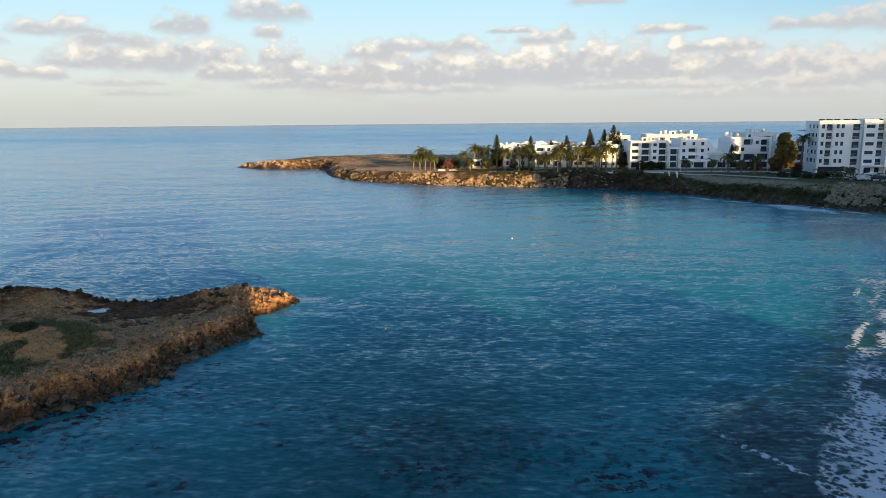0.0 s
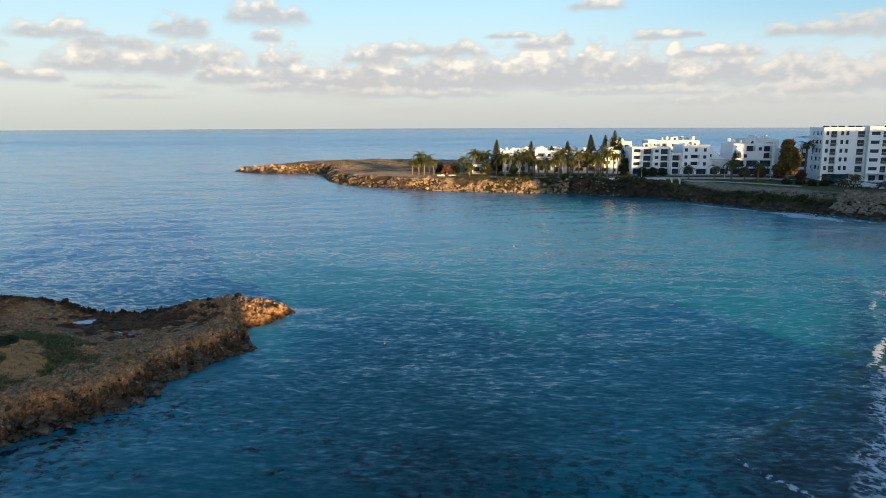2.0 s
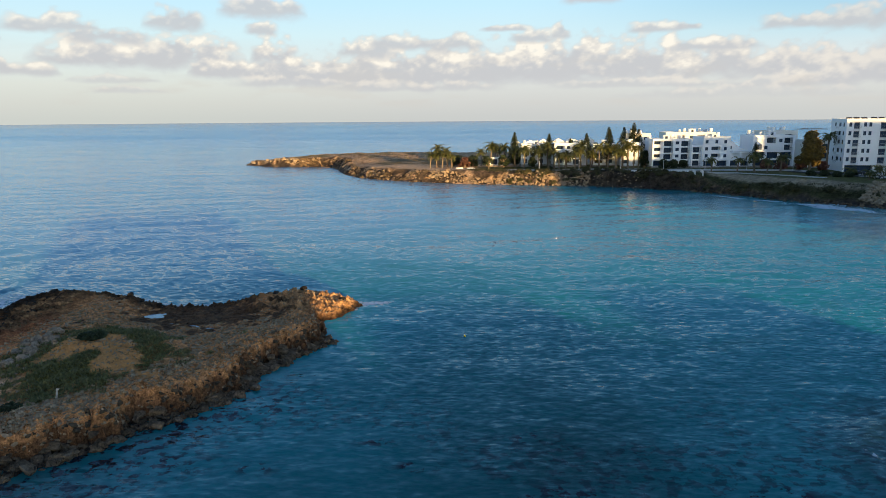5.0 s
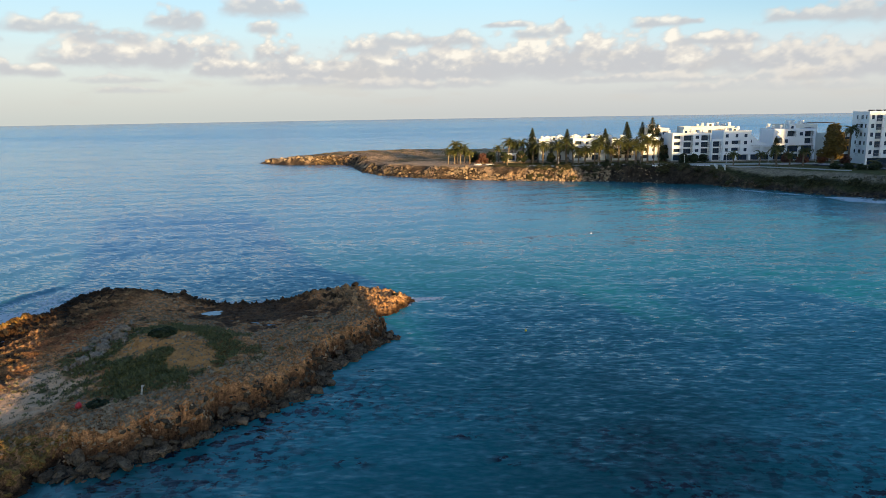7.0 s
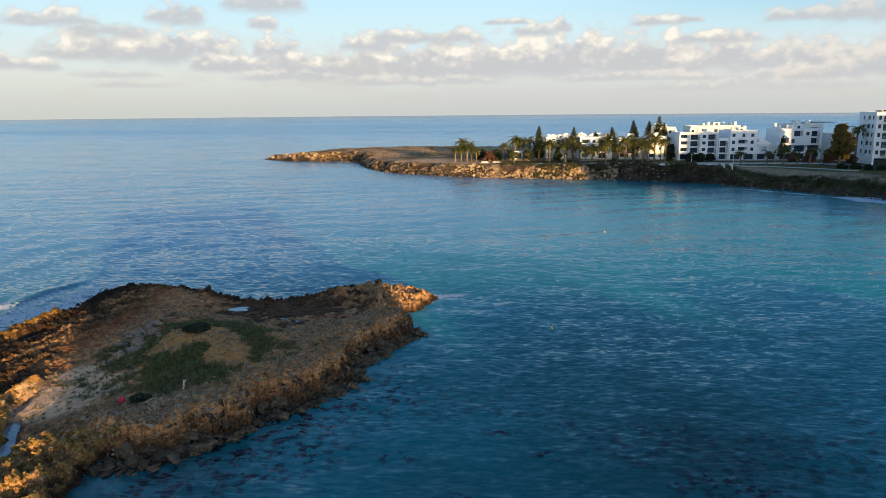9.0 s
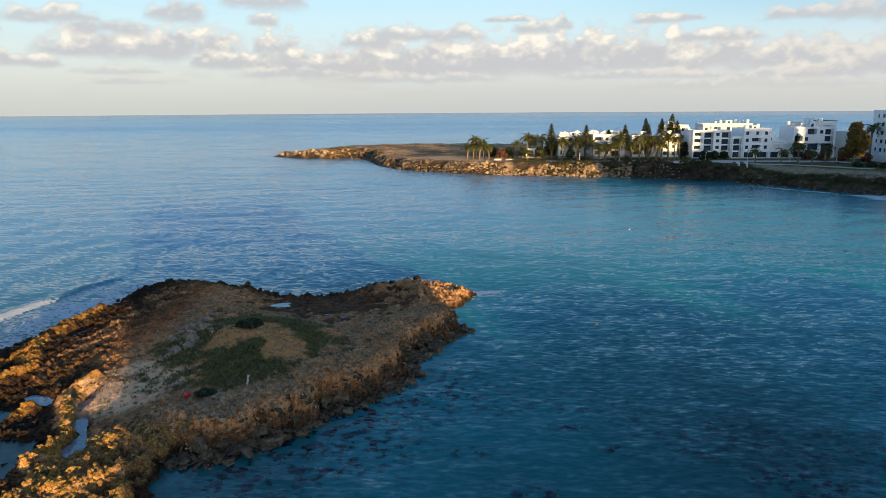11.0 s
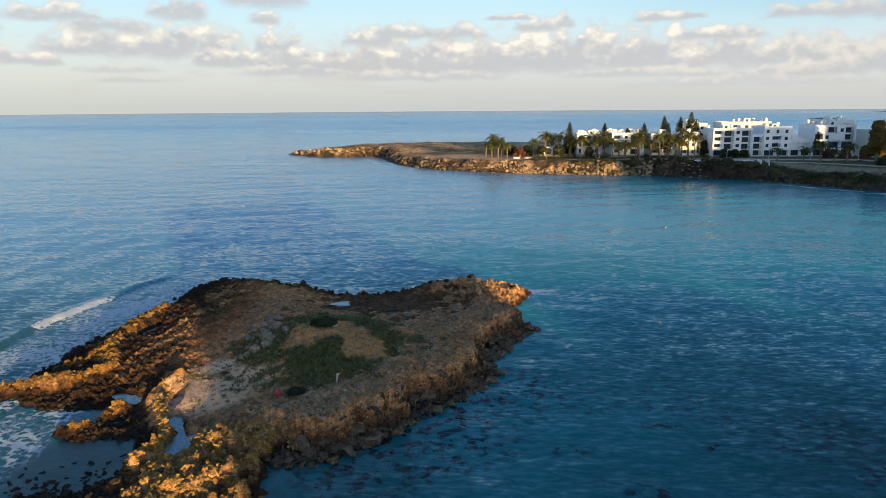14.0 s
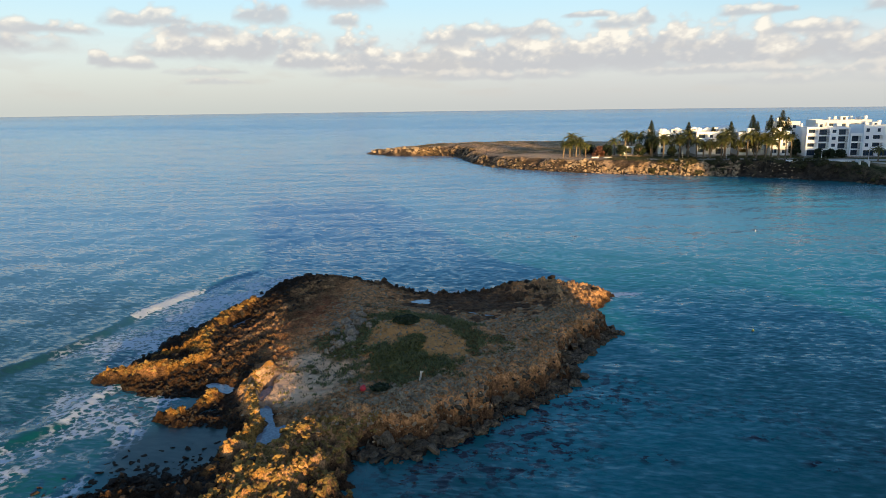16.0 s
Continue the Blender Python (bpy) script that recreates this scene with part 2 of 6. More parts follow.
def water_mat():
    m, n, l, p = nodes_of("sea_water")
    tone, weed, foam, calm, far, crest = (attr_node(n, k) for k in ("tone", "weed", "foam", "calm", "far", "crest"))
    blue = attr_node(n, "blue")
    big = noise_node(n, l, 0.035, 4, 0.55)
    t = math_node(n, l, "ADD", tone.outputs["Fac"], math_node(n, l, "MULTIPLY", math_node(n, l, "SUBTRACT", big.outputs[0], 0.5), 0.35), True)
    body = ramp_node(n, l, t, [(0.0, (0.002, 0.042, 0.044)), (0.35, (0.003, 0.128, 0.152)), (0.7, (0.006, 0.205, 0.245)), (1.0, (0.014, 0.26, 0.28))]).outputs[0]
    sand = attr_node(n, "sand")
    body = mix_node(n, l, sand.outputs["Fac"], body, (0.014, 0.038, 0.040))
    wn_ = noise_node(n, l, 0.9, 5, 0.62)
    wf = math_node(n, l, "MULTIPLY", weed.outputs["Fac"], ramp_node(n, l, wn_.outputs[0], [(0.50, (0, 0, 0)), (0.56, (1, 1, 1))]).outputs[0])
    body = mix_node(n, l, wf, body, (0.003, 0.010, 0.020))
    # haze and reflected sky over far and open water, painted in as pale blue
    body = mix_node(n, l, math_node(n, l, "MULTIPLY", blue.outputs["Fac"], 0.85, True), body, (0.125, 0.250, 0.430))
    body = mix_node(n, l, crest.outputs["Fac"], body, (0.060, 0.105, 0.050))
    # foam, torn into lace
    f1, f2 = noise_node(n, l, 2.2, 8, 0.8), noise_node(n, l, 5.0, 4, 0.65, (1.0, 0.6, 1.0, 25))
    vor, bend, tcn = n.new("ShaderNodeTexVoronoi"), n.new("ShaderNodeVectorMath"), n.new("ShaderNodeTexCoord")
    bend.operation = "ADD"
    l.new(tcn.outputs["Object"], bend.inputs[0])
    l.new(f1.outputs["Color"], bend.inputs[1])
    l.new(bend.outputs[0], vor.inputs["Vector"])
    vor.inputs["Scale"].default_value = 1.9
    fv = math_node(n, l, "ADD", math_node(n, l, "MULTIPLY", f1.outputs[0], 0.45), math_node(n, l, "MULTIPLY", f2.outputs[0], 0.2))
    fv = math_node(n, l, "ADD", fv, math_node(n, l, "MULTIPLY", vor.outputs["Distance"], 0.45))
    fv = math_node(n, l, "ADD", math_node(n, l, "MULTIPLY", fv, 2.1), -0.54)
    fm = math_node(n, l, "ADD", fv, math_node(n, l, "SUBTRACT", math_node(n, l, "MULTIPLY", foam.outputs["Fac"], 0.60), 0.83))
    fm = ramp_node(n, l, fm, [(0.0, (0, 0, 0)), (0.20, (0.9, 0.9, 0.9))]).outputs[0]
    fm = math_node(n, l, "MULTIPLY", fm, math_node(n, l, "SUBTRACT", math_node(n, l, "MULTIPLY", foam.outputs["Fac"], 5.0), 0.9, True))
    col = mix_node(n, l, fm, body, (0.49, 0.54, 0.60))
    l.new(col, p.inputs["Base Color"])
    p.inputs["IOR"].default_value = 1.33
    p.inputs["Specular IOR Level"].default_value = 0.5
    l.new(math_node(n, l, "ADD", math_node(n, l, "ADD", 0.12, math_node(n, l, "MULTIPLY", calm.outputs["Fac"], 0.20)), math_node(n, l, "MULTIPLY", fm, 0.6)), p.inputs["Roughness"])
    # ripples tilt the surface; they keep their slope however far off they are
    amp = math_node(n, l, "SUBTRACT", 1.3, math_node(n, l, "MULTIPLY", calm.outputs["Fac"], 1.05))
    geo = n.new("ShaderNodeNewGeometry")
    total = geo.outputs["Normal"]
    for scale, detail, st, slope in ((0.09, 3, (0.28, 1.0, 1.0, 12), 0.075), (0.42, 3, (0.30, 1.0, 1.0, 10), 0.05), (0.95, 4, (0.36, 1.0, 1.0, 6), 0.105), (2.6, 4, (0.42, 1.0, 1.0, 14), 0.27)):
        w = noise_node(n, l, scale, detail, 0.55, st)
        off, k, tilt, add = (n.new("ShaderNodeVectorMath") for _ in range(4))
        off.operation, k.operation, tilt.operation, add.operation = "SUBTRACT", "MULTIPLY", "SCALE", "ADD"
        off.inputs[1].default_value = (0.5, 0.535, 0.5)
        k.inputs[1].default_value = (slope * 1.2, slope * 2.4, 0.0)
        l.new(w.outputs["Color"], off.inputs[0])
        l.new(off.outputs[0], k.inputs[0])
        l.new(k.outputs[0], tilt.inputs[0])
        l.new(amp, tilt.inputs["Scale"])
        l.new(total, add.inputs[0])
        l.new(tilt.outputs[0], add.inputs[1])
        total = add.outputs[0]
    # out at sea only the fronts of the waves rolling to the shore show
    front, add = n.new("ShaderNodeVectorMath"), n.new("ShaderNodeVectorMath")
    front.operation, add.operation = "SCALE", "ADD"
    front.inputs[0].default_value = (0.0, -0.15, 0.0)
    l.new(far.outputs["Fac"], front.inputs["Scale"])
    l.new(total, add.inputs[0])
    l.new(front.outputs[0], add.inputs[1])
    total = add.outputs[0]
    unit = n.new("ShaderNodeVectorMath")
    unit.operation = "NORMALIZE"
    l.new(total, unit.inputs[0])
    nb = bump_node(n, l, fm, 0.4, 0.05, unit.outputs[0])
    l.new(nb, p.inputs["Normal"])
    return m


def glass_mat(name, col):
    m, n, l, p = nodes_of(name)
    p.inputs["Base Color"].default_value = (*col, 1)
    p.inputs["Roughness"].default_value = 0.06
    p.inputs["IOR"].default_value = 1.5
    return m


SEA = water_mat()
LAND = land_mat("island_rock_and_soil", 1.0, 0.7)
FARLAND = land_mat("headland_rock_and_soil", 2.5, 0.7)
ROCK = surface("pitted_limestone", (0.06, 0.042, 0.026), (0.30, 0.20, 0.11), 2.0, 0.9, 0.7, 9.0, 0.08, 0.5)
PALEROCK = surface("pale_limestone", (0.13, 0.092, 0.058), (0.50, 0.37, 0.24), 0.9, 0.9, 0.6, 4.0, 0.15, 0.5)
RENDER_WHITE = surface("white_render", (0.80, 0.81, 0.82), (0.90, 0.90, 0.90), 0.25, 0.85, 0.1, 3.0, 0.01)
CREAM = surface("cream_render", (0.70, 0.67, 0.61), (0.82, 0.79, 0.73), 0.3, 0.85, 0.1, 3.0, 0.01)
DARK_IN = surface("shaded_room", (0.10, 0.11, 0.13), (0.20, 0.21, 0.23), 0.5, 0.8, 0.0)
FRAME = surface("dark_window_frame", (0.03, 0.035, 0.045), (0.06, 0.065, 0.075), 2.0, 0.5, 0.0)
PANE = glass_mat("window_glass", (0.030, 0.050, 0.085))
PAVE = surface("pale_paving", (0.36, 0.35, 0.33), (0.52, 0.50, 0.47), 0.3, 0.9, 0.2, 2.0, 0.02)
CONCRETE = surface("weathered_concrete", (0.22, 0.20, 0.18), (0.42, 0.39, 0.35), 0.5, 0.9, 0.3, 3.0, 0.03)
ASPHALT = surface("asphalt", (0.035, 0.035, 0.037), (0.065, 0.065, 0.065), 0.4, 0.9, 0.2, 6.0, 0.01)
BARK = surface("palm_bark", (0.11, 0.08, 0.055), (0.26, 0.20, 0.14), 2.0, 0.9, 0.5, 9.0, 0.05)
PALM = leaf_mat("palm_leaf", (0.03, 0.045, 0.012), (0.17, 0.16, 0.045))
PINE = leaf_mat("pine_needles", (0.012, 0.022, 0.010), (0.055, 0.070, 0.025))
OLIVE = leaf_mat("brown_green_leaves", (0.08, 0.06, 0.016), (0.32, 0.20, 0.05))
HEDGE = leaf_mat("dark_hedge_leaves", (0.012, 0.022, 0.010), (0.05, 0.065, 0.025))
PINKISH = leaf_mat("reddish_shrub_leaves", (0.07, 0.03, 0.02), (0.24, 0.11, 0.08))
SCRUB = leaf_mat("coastal_scrub", (0.060, 0.066, 0.024), (0.22, 0.205, 0.072))
DRYGRASS = leaf_mat("dry_grass", (0.09, 0.065, 0.03), (0.26, 0.19, 0.09))
GREENGRASS = leaf_mat("bank_grass", (0.028, 0.030, 0.012), (0.10, 0.088, 0.032))
STEEL = surface("dull_steel", (0.35, 0.35, 0.36), (0.5, 0.5, 0.5), 2.0, 0.4, 0.0, metal=0.8)
PLASTIC_WHITE = surface("white_plastic", (0.72, 0.72, 0.72), (0.82, 0.82, 0.82), 2.0, 0.4, 0.0)
SOLAR = surface("solar_glass", (0.012, 0.014, 0.022), (0.03, 0.032, 0.045), 1.0, 0.15, 0.0)
RED = surface("red_plastic", (0.45, 0.02, 0.03), (0.65, 0.04, 0.05), 3.0, 0.4, 0.0)
YELLOW = surface("yellow_plastic", (0.65, 0.45, 0.05), (0.8, 0.6, 0.1), 3.0, 0.4, 0.0)
DRIFTWOOD = surface("bleached_driftwood", (0.42, 0.37, 0.30), (0.62, 0.57, 0.50), 4.0, 0.85, 0.4, 18.0, 0.02)
CARPAINT_W = surface("white_car_paint", (0.65, 0.65, 0.66), (0.75, 0.75, 0.75), 0.5, 0.25, 0.0)
CARPAINT_D = surface("dark_car_paint", (0.03, 0.035, 0.05), (0.05, 0.055, 0.07), 0.5, 0.25, 0.0)
RUBBER = surface("tyre_rubber", (0.015, 0.015, 0.015), (0.03, 0.03, 0.03), 3.0, 0.9, 0.0)
CANVAS = surface("pale_canvas", (0.55, 0.53, 0.50), (0.70, 0.68, 0.64), 2.0, 0.9, 0.0)
BLUE_CLOTH = surface("blue_cloth", (0.05, 0.12, 0.22), (0.10, 0.20, 0.32), 2.0, 0.9, 0.0)

# ---- sky over the sea: the bank of evening clouds, far beyond everything ----
def build_sky():
    az = np.radians(np.linspace(-85, 85, 1250))
    el = np.radians(np.concatenate([np.linspace(-0.6, 10.6, 210), np.linspace(10.8, 40, 60)]))
    A, E = np.meshgrid(np.degrees(az), np.degrees(el))
    # air colours by height above the horizon
    hts = [-1, 0.0, 1.2, 2.6, 4.5, 6.5, 9.0, 14, 24, 40]
    air = np.stack([np.interp(E, hts, c) for c in (
        [0.60, 0.60, 0.66, 0.72, 0.74, 0.68, 0.58, 0.36, 0.19, 0.12],
        [0.615, 0.615, 0.665, 0.74, 0.83, 0.89, 0.87, 0.71, 0.52, 0.40],
        [0.60, 0.60, 0.64, 0.71, 0.84, 0.95, 1.02, 1.05, 0.95, 0.82])], -1)
    warm = step(6, -30, A)[..., None] * step(9, 2, E)[..., None]
    air = air * (1 + warm * np.array([0.03, 0.045, 0.0]))
    air = air * (1 - 0.10 * step(2, 34, A) * step(4, 9, E))[..., None] * (1 - step(2, 34, A)[..., None] * step(4, 9, E)[..., None] * np.array([0.28, 0.14, 0.05]))
    # azimuth, base height, half width, thickness (degrees)
    bank = [(-26.9, 4.1, 4.1, 1.74), (-20.7, 4.24, 2.8, 2.09), (-14.8, 4.33, 1.5, 1.87), (-19.4, 3.44, 1.6, 1.01), (-16.7, 3.47, 1.4, 0.97), (-12.1, 2.89, 4.0, 1.84), (-9.0, 3.04, 2.9, 2.19), (-4.2, 3.03, 2.9, 2.01), (-0.6, 3.01, 3.2, 2.39), (4.4, 3.15, 4.0, 2.28), (10.2, 3.25, 3.3, 2.52), (15.2, 3.33, 2.8, 2.28), (20.2, 3.28, 3.2, 2.04), (24.2, 3.24, 1.7, 1.54), (26.6, 3.07, 2.3, 1.84), (30.8, 2.51, 2.8, 2.33), (26.7, 2.4, 2.2, 1.01)]
    high = [(-30.6, 6.36, 2.7, 1.01), (-26.7, 5.76, 2.6, 1.05), (-22.1, 6.92, 1.9, 1.22), (-15.6, 8.0, 2.7, 1.45), (-15.7, 6.74, 1.1, 0.75), (-7.5, 5.04, 1.9, 1.14), (-4.9, 5.71, 1.9, 0.96), (-1.1, 5.6, 2.6, 1.15), (19.7, 5.12, 2.9, 0.67), (25.8, 6.44, 2.8, 0.89), (30.6, 6.21, 3.0, 1.29), (15.4, 6.61, 1.9, 0.64), (17.9, 6.67, 0.8, 0.45), (6.0, 6.16, 1.6, 0.76), (8.2, 6.39, 0.7, 0.75), (10.6, 8.98, 2.0, 0.75), (3.8, 6.97, 1.7, 0.38), (-32.1, 3.28, 1.7, 0.83), (-34.0, 3.55, 0.7, 0.73), (-38, 5.6, 3.5, 0.7)]
    streaks = [(-26.6, 2.8, 3.3, 0.61), (-13.9, 2.65, 5.2, 0.75), (24.0, 2.13, 3.2, 0.77), (-25.8, 2.02, 2.9, 0.53), (14.7, 2.33, 7.4, 0.64), (-3.5, 2.26, 7.5, 0.77), (22.2, 1.48, 10.2, 0.78)]
    bank += [(38, 4.2, 6, 2.4), (47, 4.5, 7, 2.6), (-46, 4.5, 8, 1.8)]
    clouds = [(a, b - 0.1, w * 1.35, h * 1.22, 1.0) for a, b, w, h in bank] + [(a, b - 0.1, w * 1.3, h * 1.25, 0.85) for a, b, w, h in high] + [(*c, 0.25) for c in streaks]
    n1, n2 = fbm(A, E * 1.6, 1.5, 5, 31), fbm(A, E * 1.3, 0.55, 4, 57)
    cover, lit = np.zeros_like(A), np.zeros_like(A)
    for k, (ca, cb, w, h, soft) in enumerate(clouds):
        u = (A - ca) / w
        v = (E - cb) / h
        bumpy = 0.30 * fbm(A, E, 1.3, 3, 80 + k)
        top = 1.05 * np.clip(1 - u * u, 0, 1) ** 0.4 * (0.85 + bumpy)
        body = np.minimum(step(-0.30, 0.15, v + 0.16 * n1), step(-0.05, 0.40, top - v + 0.26 * n1 + 0.15 * n2 + 0.18))
        body = body * step(1.12, 0.6, np.abs(u) + 0.20 * n1) * (0.55 + 0.45 * soft)
        shade = step(0.25, 1.15, v / np.maximum(top, 0.25) + 0.32 * n2 + 0.30 * n1 + 0.12 * u)
        new_cover = cover + body * (1 - cover)
        lit = np.where(body > 0.02, lit * (1 - body) + shade * body, lit)
        cover = new_cover
    cover = np.clip(cover, 0, 1) * step(0.6, 2.4, E + 0.3 * n1)
    thin = 0.30 * step(0.1, 0.8, fbm(A, E * 4, 4.5, 4, 91)) * step(7, 2, E) * step(0.3, 1.5, E)
    lit = lit * (1 - 0.35 * step(16, 34, A))
    grey, bright = np.array([0.585, 0.59, 0.61]), np.array([0.94, 0.865, 0.755])
    cl = grey + (bright - grey) * lit[..., None]
    glow = step(0.72, 1.0, lit)[..., None] * step(0.5, 1, cover)[..., None]
    cl = cl + glow * np.array([0.10, 0.10, 0.08])
    rgb = air * (1 - 0.9 * cover[..., None]) + cl * 0.9 * cover[..., None]
    rgb = rgb * (1 - thin[..., None]) + np.array([0.66, 0.62, 0.57]) * thin[..., None]
    R = 4600.0
    co_x, co_y, co_z = R * np.sin(np.radians(A)), R * np.cos(np.radians(A)), 24 + R * np.tan(np.radians(E))
    m, n, l, p = nodes_of("evening_sky")
    at, em, tr, mx = attr_node(n, "albedo"), n.new("ShaderNodeEmission"), n.new("ShaderNodeBsdfTransparent"), n.new("ShaderNodeMixShader")
    l.new(at.outputs["Color"], em.inputs[0])
    em.inputs[1].default_value = 0.518
    fade = attr_node(n, "fade")
    l.new(fade.outputs["Fac"], mx.inputs[0])
    l.new(tr.outputs[0], mx.inputs[1])
    l.new(em.outputs[0], mx.inputs[2])
    l.new(mx.outputs[0], n["Material Output"].inputs[0])
    me = grid_mesh("sky_backdrop", np.arange(A.shape[1]), np.arange(A.shape[0]), np.zeros_like(A), m, True, None,
                   {"albedo": rgb, "fade": step(40, 22, E) * step(84, 60, np.abs(A))})
    me.vertices.foreach_set("co", np.stack([co_x, co_y, co_z], -1).astype(np.float32).ravel())
    me.update()
    tagged(new("backdrop", me), "pale evening sky with a bank of cumulus clouds", "sky", kind="structure")


build_sky()

# ---- plan outlines ----
ISLAND = [(9.8, 87.5), (8.2, 83.5), (6.0, 79.5), (7.2, 75.5), (7.6, 71.5), (4.9, 67.0), (2.8, 62.5), (3.0, 58.0), (0.5, 54.4), (-3.1, 50.7), (-5.6, 47.0), (-8.6, 44.0),
          (-10.8, 42.6), (-12.6, 43.2), (-12.3, 40.6), (-11.8, 37.5), (-12.5, 31.0), (-16.0, 26.0), (-23.0, 24.0), (-29.0, 28.0), (-30.5, 35.0), (-28.0, 38.0), (-23.6, 39.2), (-22.9, 42.6), (-24.8, 45.0), (-28.4, 44.6), (-31.4, 45.6), (-29.4, 48.4),
          (-33.5, 50.0), (-40.0, 52.6), (-39.5, 57.5), (-38.8, 66.0), (-38.2, 76.0), (-35.5, 81.0), (-36.5, 86.5), (-32.0, 91.0), (-27.0, 92.0), (-20.0, 88.5), (-16.0, 85.8), (-8.4, 86.5), (-2.4, 89.0), (1.0, 91.0), (5.5, 89.5)]
COAST = [(-93, 362), (-75, 349), (-62, 345), (-50, 347), (-40, 336), (-35, 320), (-31, 305), (-21, 283), (-4, 267), (9, 261), (27, 251), (48, 247.5), (68, 242), (86, 235), (98, 226), (108, 212), (117, 198), (126, 189),
         (135, 178), (140, 170), (141, 155), (130, 132), (112, 108), (98, 84), (90, 62), (84, 40), (82, 10), (78, -30), (60, -48), (20, -55), (-60, -60), (-400, -80), (-900, -700), (900, -700), (900, 900), (300, 520),
         (160, 425), (90, 402), (30, 398), (-20, 392), (-60, 386), (-84, 376)]
SWELL = [(-56, 36), (-52, 48), (-49, 60), (-48, 73), (-46, 85), (-43, 96)]          # breaker off the island
SWELL_2 = [(-43, 30), (-39, 40), (-38, 46), (-37.5, 50.5)]                          # wave on the ledge
SURF = [(104, 124), (92.8, 105), (87.7, 92), (83.4, 84), (80.3, 77.7), (74.5, 69.9), (66.3, 60.8), (59.9, 55), (55.2, 51), (52, 48), (48, 34)]  # wave running up the beach


# ---- the sea: one sheet to the horizon, fine in the bay ----
def build_sea():
    def lines(lo, a, fine, b, hi):
        left = [a - fine * (1.16 ** k - 1) / 0.16 for k in range(1, 60)]
        right = [b + fine * (1.16 ** k - 1) / 0.16 for k in range(1, 60)]
        return np.array([lo] + [v for v in left[::-1] if v > lo] + list(np.arange(a, b, fine)) + [v for v in right if v < hi] + [hi])
    xs, ys = lines(-4700, -75, 0.5, 125, 4700), lines(-900, 24, 0.5, 215, 4700)
    X, Y = np.meshgrid(xs, ys)
    di, dc = signed(X, Y, ISLAND), signed(X, Y, COAST)
    near = step(600, 200, np.hypot(X, Y))
    # swell
    w = X + 6 * fbm(X, Y, 40, 2, 3)
    z = 0.045 * np.sin((Y * 0.92 - w * 0.38) * 0.55 + 1.4 * fbm(X, Y, 18, 2, 5)) * step(10, 60, -np.minimum(di, 0))
    z = (z + 0.05 * fbm(X * 0.5 + Y * 0.2, Y, 3.2, 3, 9)) * near
    open_sea = step(-28, -45, X) * step(170, 100, Y)
    z += 0.08 * open_sea * np.sin(0.62 * (X - 0.10 * Y) + 1.2 * fbm(X, Y, 14, 2, 6))
    foam = np.zeros_like(X)
    for line, amp, lo, hi in ((SWELL, 0.36, 30, 92), (SWELL_2, 0.28, 32, 51)):
        ly, lx = np.array([p[1] for p in line], float), np.array([p[0] for p in line], float)
        d = X - np.interp(Y, ly, lx) + 0.5 * fbm(X * 0, Y, 5, 3, 12)
        ends = step(lo - 6, lo + 8, Y) * step(hi + 8, hi - 2, Y)
        z += amp * ends * np.where(d > 0, np.exp(-(d / 0.55) ** 2), np.exp(-(d / 1.6) ** 2))
        crest = np.exp(-((d - 0.25) / 0.75) ** 2) * ends
        if line is SWELL:
            foam = np.maximum(foam, (1.5 + 0.5 * fbm(X, Y, 1.3, 3, 13)) * crest * step(70.5, 73, Y) * step(86, 81.5, Y))
        else:
            foam = np.maximum(foam, 0.85 * crest * step(44, 49, Y))
    # wash round the rocks on the open side
    wash = step(-13, -3.5, di) * step(-30, -36, X) * (0.56 + 0.40 * fbm(X, Y, 3.5, 4, 15) + 0.12 * np.sin(1.3 * di + 2 * fbm(X, Y, 5, 2, 17))) * step(50, 58, Y) * step(104, 90, Y)
    wash = np.maximum(wash, step(-47, -40, X + 0.8 * fbm(X, Y, 3, 2, 19)) * step(-28.0, -31.5, X + 0.06 * (Y - 42)) * step(27, 34, Y) * step(53, 50, Y) * (0.34 + 0.40 * fbm(X, Y, 3, 4, 18)))
    wash = np.maximum(wash, 0.62 * step(-2.0, -0.2, di) * step(82, 86, Y))
    tipwash = 1.25 * np.exp(-((Y - 87.8 - 0.05 * (X - 10)) / 0.7) ** 2) * step(9.0, 9.8, X) * step(14.5, 12, X)
    foam = np.maximum(foam, np.maximum(wash, 0.95 * tipwash))
    # surf on the beach
    sy, sx = np.array([p[1] for p in SURF[::-1]], float), np.array([p[0] for p in SURF[::-1]], float)
    d = X - np.interp(Y, sy, sx) + 0.8 * fbm(X * 0.3, Y, 7, 3, 22)
    on = step(34, 40, Y) * step(125, 105, Y) * (Y < 130)
    z += 0.16 * on * np.where(d > 0, np.exp(-(d / 0.8) ** 2), np.exp(-(d / 1.8) ** 2))
    lace = 0.33 + 0.46 * fbm(X, Y, 3.4, 4, 25) + 0.16 * np.sin(0.75 * d + 2.2 * fbm(X, Y, 7, 3, 24))
    foam = np.maximum(foam, step(30, 38, Y) * step(116, 98, Y) * step(0.4, 3.2, d - 5.0 * step(66, 50, Y) + 0.8 * fbm(X, Y, 3, 3, 21)) * step(30, 16, d) * lace)
    back = X - np.interp(Y, [36, 39.6, 42.2, 44.7, 47.4, 50], [59.6, 57.4, 56.0, 54.6, 52.7, 50.5]) + 0.3 * fbm(X, Y, 4, 2, 33)
    foam = np.maximum(foam, 0.60 * np.exp(-(back / 0.35) ** 2) * step(36, 39, Y) * step(49, 46.5, Y))
